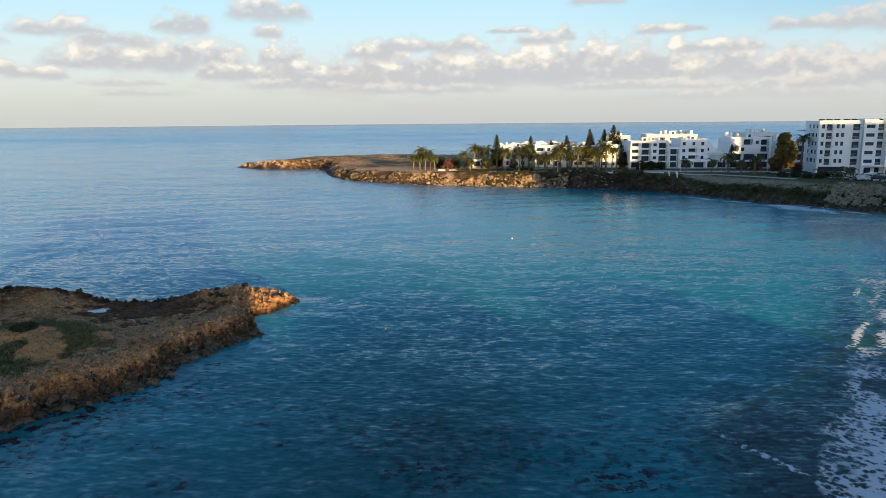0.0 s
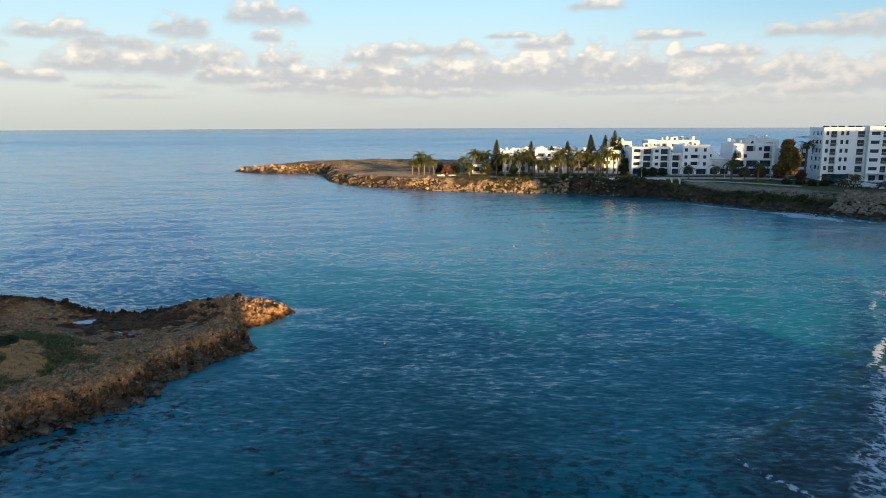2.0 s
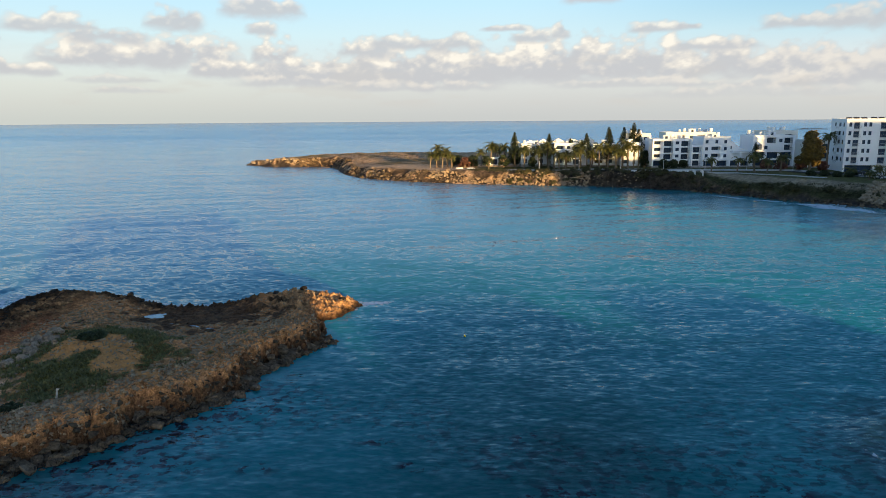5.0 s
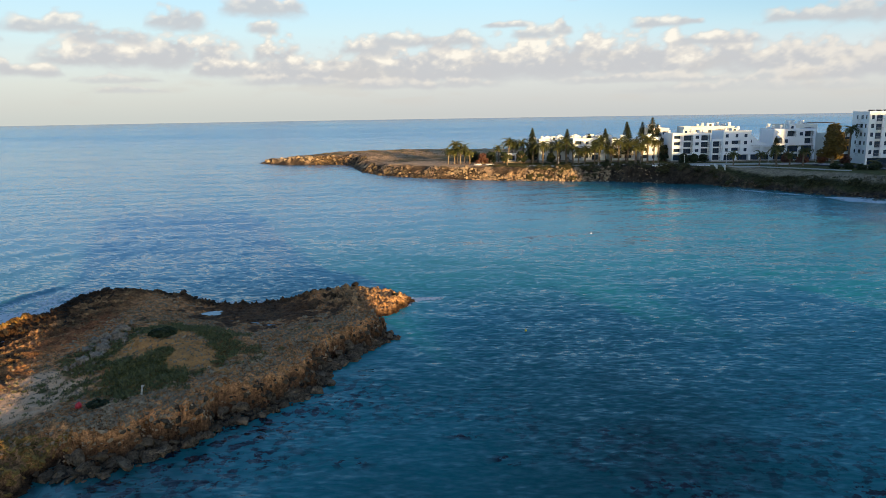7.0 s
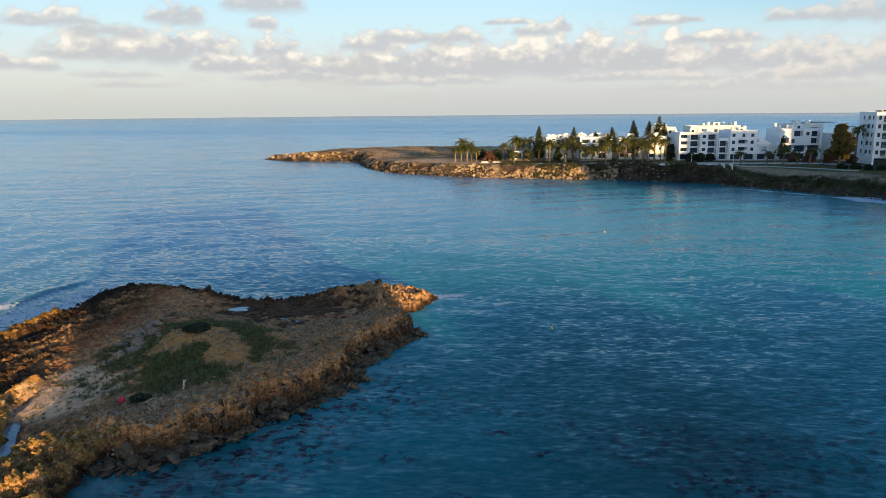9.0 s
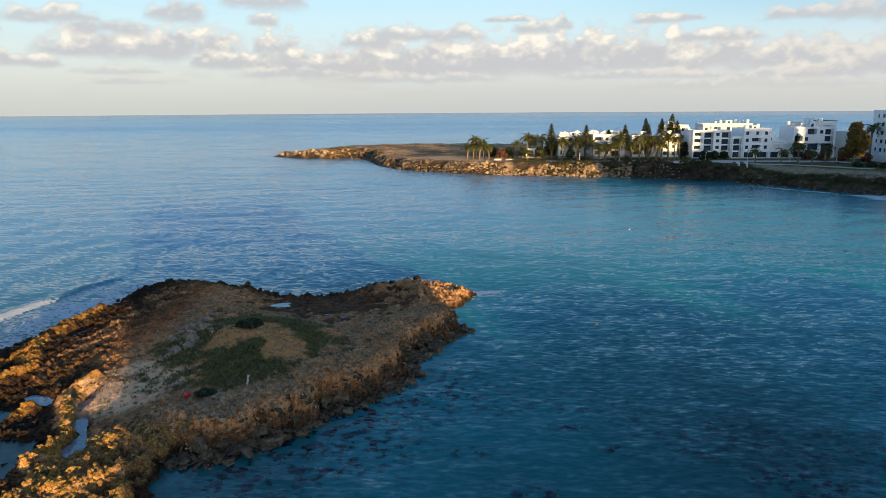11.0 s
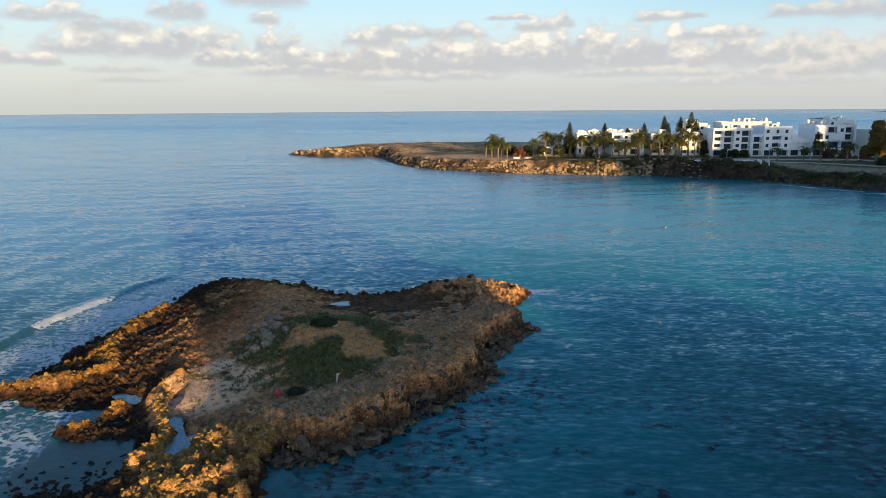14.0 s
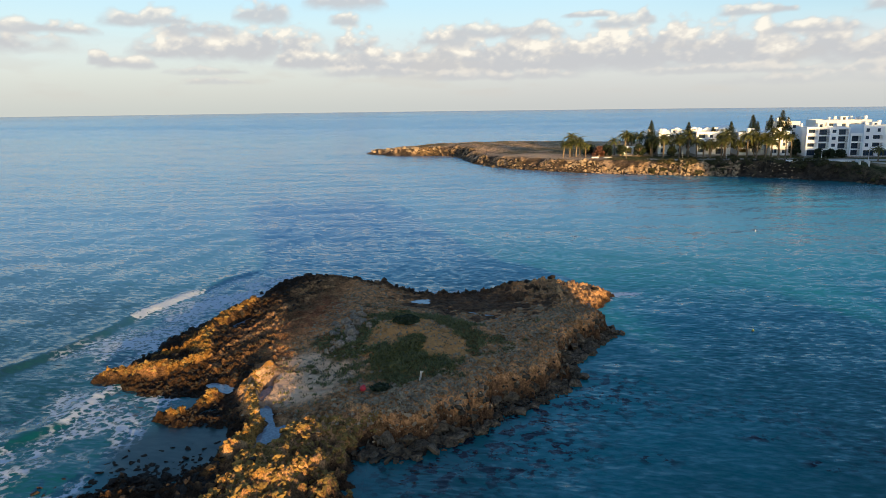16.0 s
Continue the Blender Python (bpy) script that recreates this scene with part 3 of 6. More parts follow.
    foam = np.maximum(foam, (0.9 + 0.4 * fbm(X, Y, 2, 3, 34)) * np.exp(-((X - 60.5 - 0.5 * (Y - 40)) / 0.7) ** 2) * step(37, 38.5, Y) * step(43.5, 41.5, Y))
    foam = np.maximum(foam, (0.8 + 0.5 * fbm(X, Y, 2, 3, 35)) * np.exp(-((d - 0.2) / 0.6) ** 2) * step(88, 90, Y) * step(95, 92.5, Y))
    crest = np.exp(-((d - 0.1) / 0.9) ** 2) * step(47, 50, Y) * step(70, 66, Y) * (0.35 + 0.5 * step(0.0, 0.5, fbm(X, Y, 6, 2, 36)))
    crest = np.maximum(crest, 0.18 * np.exp(-(to_line(X, Y, [(50, 70), (61.7, 76.4), (72, 88.5)]) / 1.4) ** 2) * (0.6 + 0.6 * fbm(X, Y, 8, 2, 37)))
    foam = np.maximum(foam, (0.85 + 0.5 * fbm(X, Y, 2, 3, 26)) * np.exp(-((d - 0.3) / 0.5) ** 2) * step(66, 69, Y) * step(80, 75, Y))
    # wash on the far shore
    fx = np.exp(-((Y - np.interp(X, [98, 108, 117, 126, 140], [218, 201, 189, 181, 162]) + 3 * fbm(X, Y, 9, 2, 27)) / 4.0) ** 2) * step(96, 104, X) * step(140, 128, X)
    foam = np.maximum(foam, fx * (0.60 + 0.6 * fbm(X, Y, 5, 3, 28)))
    foam = np.maximum(foam, 0.50 * step(-1.8, -0.2, dc) * step(0, 30, X) * (0.35 + 0.9 * fbm(X, Y, 9, 3, 29)) * (Y > 150))
    # colour of the water over sand, deep water and weed
    bay = np.exp(-(((X - 66) / 72) ** 2 + ((Y - 150) / 88) ** 2))
    shore = step(-70, -2, dc) * (Y > 20) * step(-30, 30, X)
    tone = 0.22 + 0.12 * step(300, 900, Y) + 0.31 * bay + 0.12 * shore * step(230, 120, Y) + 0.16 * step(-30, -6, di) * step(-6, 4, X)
    tone = tone - 0.05 * step(95, 55, Y) * step(55, 20, X) + 0.14 * step(60, 135, Y) * step(-10, 40, 60 - X) - 0.20 * step(-34, -56, X + 0.2 * (Y - 70)) * step(125, 60, Y)
    sand = step(-8, 7, d + 0.10 * (Y - 60) + 2 * fbm(X, Y, 9, 3, 43)) * step(125, 60, Y) * (Y > 0)
    tone = tone - 0.3 * sand
    tone = tone + 0.10 * step(90, 160, Y) * step(900, 500, Y) * step(45, 0, X) + 0.05 * step(75, 50, Y) * step(-5, 10, X) - 0.32 * np.exp(-(((X - 116) / 15) ** 2 + ((Y - 139) / 13) ** 2))
    sand = np.maximum(sand, step(0.25, 0.7, np.exp(-((X + 26.5) / 5.0) ** 2 - ((Y - 42.5) / 6.0) ** 2) + 0.2 * fbm(X, Y, 4, 3, 46)))
    tone = np.clip(tone + 0.12 * fbm(X, Y, 30, 3, 41) - 0.06 * step(0.0, 0.5, fbm(X, Y, 11, 4, 48)) * step(85, 50, Y) * step(-12, -5, X), 0, 1)
    weed = np.maximum(1.0 * step(-13, -3.0, di + 2.5 * fbm(X, Y, 6, 3, 44)) * step(-14, -6, X) * step(66, 54, Y), 0.6 * step(0.0, 0.4, fbm(X, Y, 9, 4, 47)) * step(66, 46, Y))
    for wx, wy, wr in ((31.3, 40.1, 2.2), (29.5, 41.4, 1.6), (44.1, 40.4, 2.6), (27.9, 49.4, 0.9), (12.9, 38.9, 1.2), (19.9, 44.8, 0.9), (8.6, 44.6, 1.0), (2.6, 44.9, 1.6), (-0.3, 44.8, 1.2), (3.5, 53.8, 1.0), (1.0, 49.5, 1.5), (16.5, 48.5, 0.8)):
        weed = np.maximum(weed, 1.5 * np.exp(-(((X - wx) / (1.5 * wr)) ** 2 + ((Y - wy) / (0.8 * wr)) ** 2) + 0.6 * fbm(X, Y, 1.6, 3, 53)))
    weed = np.maximum(weed, 0.62 * np.exp(-(((X - 61.5) / 8) ** 2 + ((Y - 116) / 11) ** 2)))
    weed = np.maximum(weed, 0.75 * np.exp(-(((X - 112) / 12) ** 2 + ((Y - 140) / 10) ** 2)))
    calm = 0.9 * step(0.25, 0.6, np.exp(-((X + 26.5) / 5.0) ** 2 - ((Y - 42.5) / 6.0) ** 2)) + step(-3.5, 0.5, di) * (X > -30) * step(80, 70, Y)
    calm = np.clip(calm + 0.62 * step(60, 170, Y) * (0.35 + 0.65 * step(-15, 50, X) * step(500, 300, Y)), 0, 1)
    # the blue attribute carries painted haze and sky sheen, growing with distance
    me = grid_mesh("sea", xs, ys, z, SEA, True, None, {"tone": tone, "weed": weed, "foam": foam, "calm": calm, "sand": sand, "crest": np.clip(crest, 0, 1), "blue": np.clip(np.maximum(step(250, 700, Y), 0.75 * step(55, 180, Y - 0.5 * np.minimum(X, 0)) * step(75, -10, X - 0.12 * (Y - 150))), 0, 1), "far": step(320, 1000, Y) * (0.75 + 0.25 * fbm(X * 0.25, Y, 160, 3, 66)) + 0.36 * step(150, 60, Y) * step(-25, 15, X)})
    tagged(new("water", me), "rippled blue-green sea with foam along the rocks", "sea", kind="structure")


build_sea()

# ---- the rocky islet ----
ISLET_HEIGHTS = [  # plan place and height of the ground
    (-13, 63, 3.5), (-9.5, 61, 3.1), (-18, 68, 2.6), (-14.5, 58, 2.6), (-4, 59, 2.2), (0, 58, 2.1), (4, 68, 2.1), (-5.5, 52.5, 2.5), (-9.6, 48.6, 2.4), (-9, 45.5, 2.1), (-13.5, 42.5, 2.3), (-13.5, 37, 1.5),
    (-14, 50, 1.6), (-19, 53, 1.3), (-21, 45, 0.6), (-24, 62, 1.7), (-26, 70, 2.0), (-33, 64, 1.4), (-30, 82, 1.9), (-24, 88, 1.7), (-29, 48, 0.0), (-19, 40, 1.3), (-14, 79, 0.8), (-7, 80, 0.9), (-6, 73, 1.1), (0, 87, 1.7), (8, 86, 1.1), (-35, 54, 1.0), (-26, 40, -0.3), (-22, 30, 0.9), (-26, 36, 0.7), (-24, 38.2, 0.5), (-29, 36, 0.5)]
LEDGES = [([(-30.4, 46.2), (-28.6, 46.7), (-27.6, 49.4), (-26.6, 51.4)], 0.85, 0.75), ([(-21.9, 40.2), (-21.5, 42), (-20.9, 44.3), (-22.1, 47.8), (-24, 50.4), (-23.8, 53.6)], 0.95, 0.6),
          ([(-39.5, 53.2), (-36, 53.2), (-33, 54.5), (-32.0, 57), (-33.2, 60), (-34.6, 64.3), (-34.4, 67.3), (-34, 74)], 0.8, 0.9), ([(-36, 56.5), (-34.8, 59.5), (-36.5, 64)], 0.5, 0.8)]
POOLS = [  # place, level, half length, half width, turn
    (-14.3, 79.3, 0.82, 1.35, 1.1, 8), (-10.8, 75.6, 1.0, 0.9, 0.35, -15), (-9.2, 74.8, 1.04, 0.5, 0.25, 20), (-7.6, 74.4, 1.08, 1.0, 0.32, -25), (-5.4, 73.6, 1.1, 0.7, 0.28, -10), (-3.4, 71.4, 1.15, 0.8, 0.30, 10), (-4.4, 72.4, 1.12, 0.4, 0.2, 0),
    (-19.7, 43.6, 0.62, 2.3, 1.0, 96), (-21.4, 47.2, 0.64, 1.7, 0.65, 118), (-22.9, 51.0, 0.66, 1.9, 0.55, 98), (-27.3, 51.6, 0.66, 1.7, 0.85, -28), (-32.8, 67.6, 1.05, 3.2, 0.6, 80), (-18.0, 50.4, 1.05, 0.7, 0.35, 10)]


def islet_height(X, Y):
    """Height of the islet's ground, with the layout of rock, soil, sand and scrub."""
    Xw, Yw = X + 0.9 * fbm(X, Y, 4.0, 4, 101) + 0.25 * fbm(X, Y, 0.9, 2, 111), Y + 0.9 * fbm(X, Y, 4.0, 4, 102) + 0.25 * fbm(X, Y, 0.9, 2, 112)
    d = signed(Xw, Yw, ISLAND)
    steep = step(-16, -10, X) * step(84, 76, Y)
    d = d + (0.55 + 0.75 * steep) * (ridged(X, Y, 1.7, 4, 115) - 0.5) * step(6, 2, np.abs(d))
    num, den = 0, 1e-9
    for px, py, pz in ISLET_HEIGHTS:
        k = 1.0 / (((X - px) ** 2 + (Y - py) ** 2) / 9.0 + 0.35) ** 1.6
        num, den = num + k * pz, den + k
    top = num / den
    east = step(-16, -10, X) * step(84, 76, Y)                     # the steep side
    tip = step(78, 82, Y) * step(-6, 0, X)
    west = step(-22, -29, X)
    width = 5.0 - 4.0 * np.maximum(east, 0.7 * tip)
    rim = np.clip(d / width, 0, 1)
    edge = np.where(east > 0.5, step(0, 1, rim), rim ** 0.7)
    z = top * edge
    for pts, amp, wid in LEDGES:
        dl = to_line(Xw, Yw, pts)
        z = z + amp * np.exp(-(dl / wid) ** 2) * step(-0.5, 1.0, d)
    rocky = np.clip(np.maximum.reduce([west, step(47, 43.5, Y), tip, step(6, 2, d) * (1 - 0.5 * east), step(84, 87, Y)]), 0, 1)
    mound = np.exp(-(((X + 11.5) / 7.6) ** 2 + ((Y - 60) / 9.0) ** 2))
    flat_sand = np.exp(-(((X + 20.3) / 5.4) ** 2 + ((Y - 52.6 - 0.1 * (X + 20)) / 5.2) ** 4))
    flat_sand = step(0.35, 0.75, flat_sand + 0.25 * fbm(X, Y, 3, 3, 120))
    crag = (1 - west) * ridged(Xw, Yw, 3.2, 5, 130) + west * ridged(Xw * 1.25 - Yw * 0.25, Yw * 0.55 + Xw * 0.15, 3.0, 5, 131) - 0.5
    crag2 = ridged(X, Y, 1.1, 4, 140) - 0.45
    # tilted slabs: long back slopes and broken faces towards the east
    u = (X * 0.82 - Y * 0.50 + 4.2 * fbm(X, Y, 8, 4, 136)) / 3.4
    saw = u - np.floor(u)
    slab = (np.where(saw < 0.86, saw / 0.86, (1 - saw) / 0.14) - 0.5) * (0.7 + 0.5 * fbm(X, Y, 5, 2, 137))
    slabby = np.maximum(west, 0.5 * step(50, 46, Y) * step(-14, -19, X))
    z = z + (0.20 - 0.05 * step(60, 72, Y)) * slab * slabby * step(0.2, 1.6, d)
    amp = (0.24 + 0.75 * rocky) * (1 - 0.62 * slabby) * (1 - 0.85 * flat_sand) * (1 - 0.6 * mound)
    z = z + amp * (1.25 * crag + 1.15 * crag2) * step(-0.6, 1.2, d)
    z = z + 0.42 * rocky * (ridged(X, Y, 0.7, 2, 145) - 0.45) * step(-0.4, 0.8, d)
    # pits and small knobs of the weathered limestone
    z = z + (0.26 * rocky + 0.10) * (1 - flat_sand) * (ridged(X, Y, 0.42, 2, 149) - 0.5) * step(0.0, 0.8, d)
    spur = step(46, 43, Y) * step(-19, -17, X)
    z = z - 0.75 * spur * step(0.60, 0.82, vnoise(Xw / 1.25, Yw / 1.25, 152)) * step(0.8, 2.0, d)
    # overhanging lip and broken slabs of the steep side
    z = z + east * 0.35 * np.exp(-((d - 1.4) / 0.7) ** 2) * (0.7 + fbm(X, Y, 1.6, 3, 150))
    z = z + 0.22 * mound * fbm(X, Y, 1.5, 4, 155)
    z = np.where(d < 0, np.maximum(-2.0, d * 0.9 + 0.1), z) - 0.10 * (d < 0.3)
    # lagoon behind the ledges
    lag = np.exp(-(((X + 25.8) / 2.8) ** 2 + ((Y - 42.0) / 1.7) ** 2)) + np.exp(-(((X + 30.8) / 3.2) ** 2 + ((Y - 48.6) / 1.3) ** 2))
    z = z - 1.1 * np.clip(lag, 0, 1)
    poolm = np.zeros_like(X)
    for cx, cy, cz, a, b, turn in POOLS:
        c, s = math.cos(radians(turn)), math.sin(radians(turn))
        q = (((X - cx) * c + (Y - cy) * s) / a) ** 2 + ((-(X - cx) * s + (Y - cy) * c) / b) ** 2
        q = q + 0.45 * fbm(X, Y, 0.9, 3, 160)
        f = step(1.6, 0.7, q)
        z = z * (1 - f) + (cz - 0.14 + 0.05 * fbm(X, Y, 0.5, 2, 3)) * f
        poolm = np.maximum(poolm, f)
    # albedo
    def blend(col, c, f):
        return col * (1 - f[..., None]) + np.array(c) * f[..., None]
    n3, n4 = fbm(X, Y, 5, 4, 170), fbm(X, Y, 1.2, 4, 175)
    col = np.zeros(X.shape + (3,)) + np.array([0.262, 0.168, 0.092])
    col = blend(col, (0.31, 0.19, 0.10), step(0.0, 0.6, n3))
    col = blend(col, (0.185, 0.085, 0.048), 0.8 * step(0.3, 0.9, np.exp(-(((X + 26) / 6) ** 2 + ((Y - 70) / 9) ** 2)) + 0.35 * n4))
    col = blend(col, (0.30, 0.22, 0.13), step(0.15, 0.6, rocky * 0.7 + 0.35 * n4 - 0.1))
    col = blend(col, (0.52, 0.45, 0.36), flat_sand * (0.92 + 0.08 * n4))
    col = blend(col, (0.13, 0.085, 0.05), 0.8 * step(0.3, 0.8, np.exp(-(((X + 24) / 3.0) ** 2 + ((Y - 54.5) / 1.0) ** 2)) + 0.2 * n4))
    scrub = step(0.24, 0.52, mound + 0.22 * n3 + 0.22 * n4)
    col = blend(col, (0.070, 0.074, 0.034), scrub * 0.85)
    soil = 1.15 * np.exp(-(to_line(X, Y, [(-14.6, 60.2), (-13.8, 63.2), (-11.4, 62.6), (-9.4, 60.6), (-8.2, 58.2)]) / 2.2) ** 2)
    soil = np.maximum(soil, np.exp(-(((X + 12.2) / 3.0) ** 2 + ((Y - 61.4) / 2.2) ** 2)))
    soil = np.maximum(soil, 0.9 * np.exp(-(to_line(X, Y, [(-8.2, 58.2), (-6.0, 57.0), (-2.8, 55.8)]) / 0.9) ** 2))
    soil = step(0.35, 0.80, soil + 0.34 * n4 + 0.05 * n3)
    col = blend(col, (0.36, 0.235, 0.11), soil * 0.9)
    lush = step(0.1, 0.6, np.exp(-(((X + 12.2) / 3.6) ** 2 + ((Y - 56.6) / 2.8) ** 2)) + np.exp(-(((X + 12.5) / 3.4) ** 2 + ((Y - 68.0) / 2.6) ** 2)) + 0.3 * n4 - 0.15)
    col = blend(col, (0.080, 0.105, 0.030), lush * scrub * (1 - soil) * 0.8)
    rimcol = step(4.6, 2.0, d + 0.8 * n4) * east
    # cliff foot: dark boulders' tone plus the flank's shade, painted into the albedo
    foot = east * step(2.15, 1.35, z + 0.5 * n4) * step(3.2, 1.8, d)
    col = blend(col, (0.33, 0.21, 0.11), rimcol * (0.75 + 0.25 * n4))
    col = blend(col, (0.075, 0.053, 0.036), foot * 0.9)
    # dark rock in the hollows, with crevice shade put into the colour
    hollow_shade = np.maximum(slabby * step(0.30, 0.10, slab + 0.25 * crag2 + 0.08 * n4), 0.8 * step(46, 42, Y) * step(0.12, -0.06, crag + 0.6 * crag2))
    hollow_shade = np.maximum(hollow_shade, slabby * step(0.02, -0.12, crag2 + 0.3 * slab))
    col = blend(col, (0.045, 0.032, 0.022), hollow_shade * (0.72 + 0.3 * n4))
    ledge = np.zeros_like(X)
    for pts, amp_l, wid in LEDGES:
        ledge = np.maximum(ledge, np.exp(-(to_line(Xw, Yw, pts) / (1.25 * wid)) ** 2))
    # black crust between the ledges, deepened by shade put into its colour
    crust_shade = step(-22, -25, X) * step(0.72, 0.4, ledge + 0.2 * n4) * np.maximum(step(60, 54, Y), step(-29, -32, X + 0.6 * n4))
    crust_shade = np.maximum(crust_shade, step(-19.5, -22, X) * step(49, 45, Y) * step(0.6, 0.2, ledge))
    col = blend(col, (0.042, 0.030, 0.020), 0.95 * crust_shade * step(-0.9, -0.2, n4))
    # gold of the low sun, put into the colour of ledges and spur
    sun_gold = np.maximum(0.9 * step(0.58, 0.9, ledge + 0.35 * n4), 0.8 * step(46, 42, Y) * step(-22.5, -20.5, X) * step(0.10, 0.30, crag + 0.3 * crag2))
    col = blend(col, (0.27, 0.175, 0.052), sun_gold)
    wetband = step(0.85, 0.25, z + 0.3 * n4) * step(-0.5, 0.5, d + 0.6) + 0.9 * step(6.5, 2.5, d + 1.2 * n4) * np.maximum(step(79, 84, Y) * (1 - tip), step(-30, -35, X) * (Y > 56))
    wetband = np.clip(np.maximum(wetband, 0.9 * step(0.3, 0.9, lag + 0.3 * n4)), 0, 1)
    shelf = np.exp(-(((X + 7.5) / 8.5) ** 2 + ((Y - 79) / 6.5) ** 2))
    wetband = np.maximum(wetband, 0.9 * step(0.30, 0.55, shelf + 0.42 * n4))
    col = blend(col, (0.024, 0.020, 0.016), wetband * 0.94)
    # the west side is darkened as a whole to hold down its sunlit orange
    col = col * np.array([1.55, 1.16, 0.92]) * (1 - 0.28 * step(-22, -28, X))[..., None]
    plain = np.clip(np.maximum(flat_sand * (1 - 0.8 * wetband), 0.9 * soil), 0, 1)
    return z, d, col, np.clip(wetband + poolm, 0, 1), scrub * (1 - soil), poolm, plain


def build_islet():
    xs, ys = np.arange(-43, 13, 0.12), np.arange(23, 95, 0.13)
    X, Y = np.meshgrid(xs, ys)
    z, d, col, wet, scrub, poolm, plain = islet_height(X, Y)
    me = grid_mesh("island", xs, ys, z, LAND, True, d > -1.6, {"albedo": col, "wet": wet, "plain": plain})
    isle = tagged(new("island", me), "low pitted limestone islet with scrub and tide pools", "island", kind="structure")
    return isle


isle = build_islet()


def ground_z(pts):
    P = np.array(pts, float)
    return islet_height(P[:, 0][None, :], P[:, 1][None, :])[:6]


def tide_pool(cx, cy, cz, a, b, turn):
    rng = random.Random(int(cx * 31 + cy * 7))
    n = 28
    vs = [(0, 0, 0)]
    for k in range(n):
        t = 2 * math.pi * k / n
        r = 0.96 + 0.20 * math.sin(3 * t + cx) + 0.12 * math.sin(5 * t + cy) + 0.10 * rng.uniform(-1, 1)
        vs.append((a * r * math.cos(t), b * r * math.sin(t), 0))
    me = raw_mesh("tide_pool", vs, [(0, 1 + k, 1 + (k + 1) % n) for k in range(n)], POOLWATER)
    ob = new("tide_pool", me)
    ob.matrix_basis = pose(cx, cy, cz - 0.09, 0, 0, turn)
    tagged(ob, "still shallow tide pool among dark rocks", "tide pool", "tide pools", "structure")


def pool_mat():
    m, n, l, p = nodes_of("still_pool_water")
    w = noise_node(n, l, 4.0, 2)
    l.new(ramp_node(n, l, w.outputs[0], [(0.3, (0.12, 0.14, 0.17)), (0.7, (0.24, 0.27, 0.31))]).outputs[0], p.inputs["Base Color"])
    p.inputs["Roughness"].default_value, p.inputs["IOR"].default_value = 0.05, 1.33
    l.new(bump_node(n, l, w.outputs[0], 0.1, 0.01), p.inputs["Normal"])
    return m


POOLWATER = pool_mat()
for spec in POOLS:
    tide_pool(*spec)


# ---- stones ----
GREYROCK = surface("grey_limestone", (0.08, 0.062, 0.045), (0.40, 0.32, 0.24), 1.2, 0.9, 0.5, 6.0, 0.06, 0.4)
WETROCK = surface("wet_dark_rock", (0.012, 0.011, 0.010), (0.045, 0.036, 0.028), 0.5, 0.8, 0.4, 3.0, 0.1)
SHOREROCK = surface("dark_shore_boulder", (0.020, 0.016, 0.012), (0.20, 0.148, 0.098), 1.6, 0.9, 0.6, 8.0, 0.08, 0.7)
# limestone with the golden sunlight mixed into its colour
SUNROCK = surface("sunlit_gold_limestone", (0.050, 0.030, 0.014), (0.39, 0.240, 0.070), 1.1, 0.9, 0.7, 5.0, 0.08)
RIMSTONE = surface("brown_limestone", (0.10, 0.068, 0.041), (0.46, 0.33, 0.20), 1.5, 0.9, 0.4, 6.0, 0.05)
def hull_stone(seed, points=15):
    """An angular broken stone: the hull of scattered points on a squashed ball."""
    r = random.Random(seed)
    bm = bmesh.new()
    for _ in range(points):
        v = Vector((r.gauss(0, 1), r.gauss(0, 1), r.gauss(0, 1))).normalized() * r.uniform(0.66, 1.08)
        bm.verts.new((v.x * 1.08, v.y * 0.92, v.z * 0.80))
    res = bmesh.ops.convex_hull(bm, input=bm.verts)
    bmesh.ops.delete(bm, geom=list({g for g in res["geom_interior"] + res["geom_unused"] if isinstance(g, bmesh.types.BMVert)}), context="VERTS")
    return bm


def stone_meshes(count, material, seed, detail=2, rough=0.5):
    """Broken boulders: angular hulls, chipped by noise."""
    out = []
    for k in range(count):
        bm = hull_stone(seed * 131 + k, 17)
        if detail > 1:
            bmesh.ops.subdivide_edges(bm, edges=bm.edges, cuts=1, use_grid_fill=True)
            off = Vector((seed * 3.1 + k * 7.7, k * 2.3, seed))
            for v in bm.verts:
                v.co = v.co * (1 + 0.42 * rough * noise.noise(v.co * 1.9 + off))
        out.append(bm_mesh("rock", bm, material))
    return out


def scatter_rocks(meshes, places, parent, rng):
    for x, y, z, s in places:
        ob = new("rock", rng.choice(meshes))
        ob.parent = parent
        ob.matrix_basis = pose(x, y, z, rng.uniform(-25, 25), rng.uniform(-25, 25), rng.uniform(0, 360)) @ Matrix.Diagonal((s * rng.uniform(.8, 1.3), s * rng.uniform(.75, 1.1), s * rng.uniform(.75, 1.25), 1))


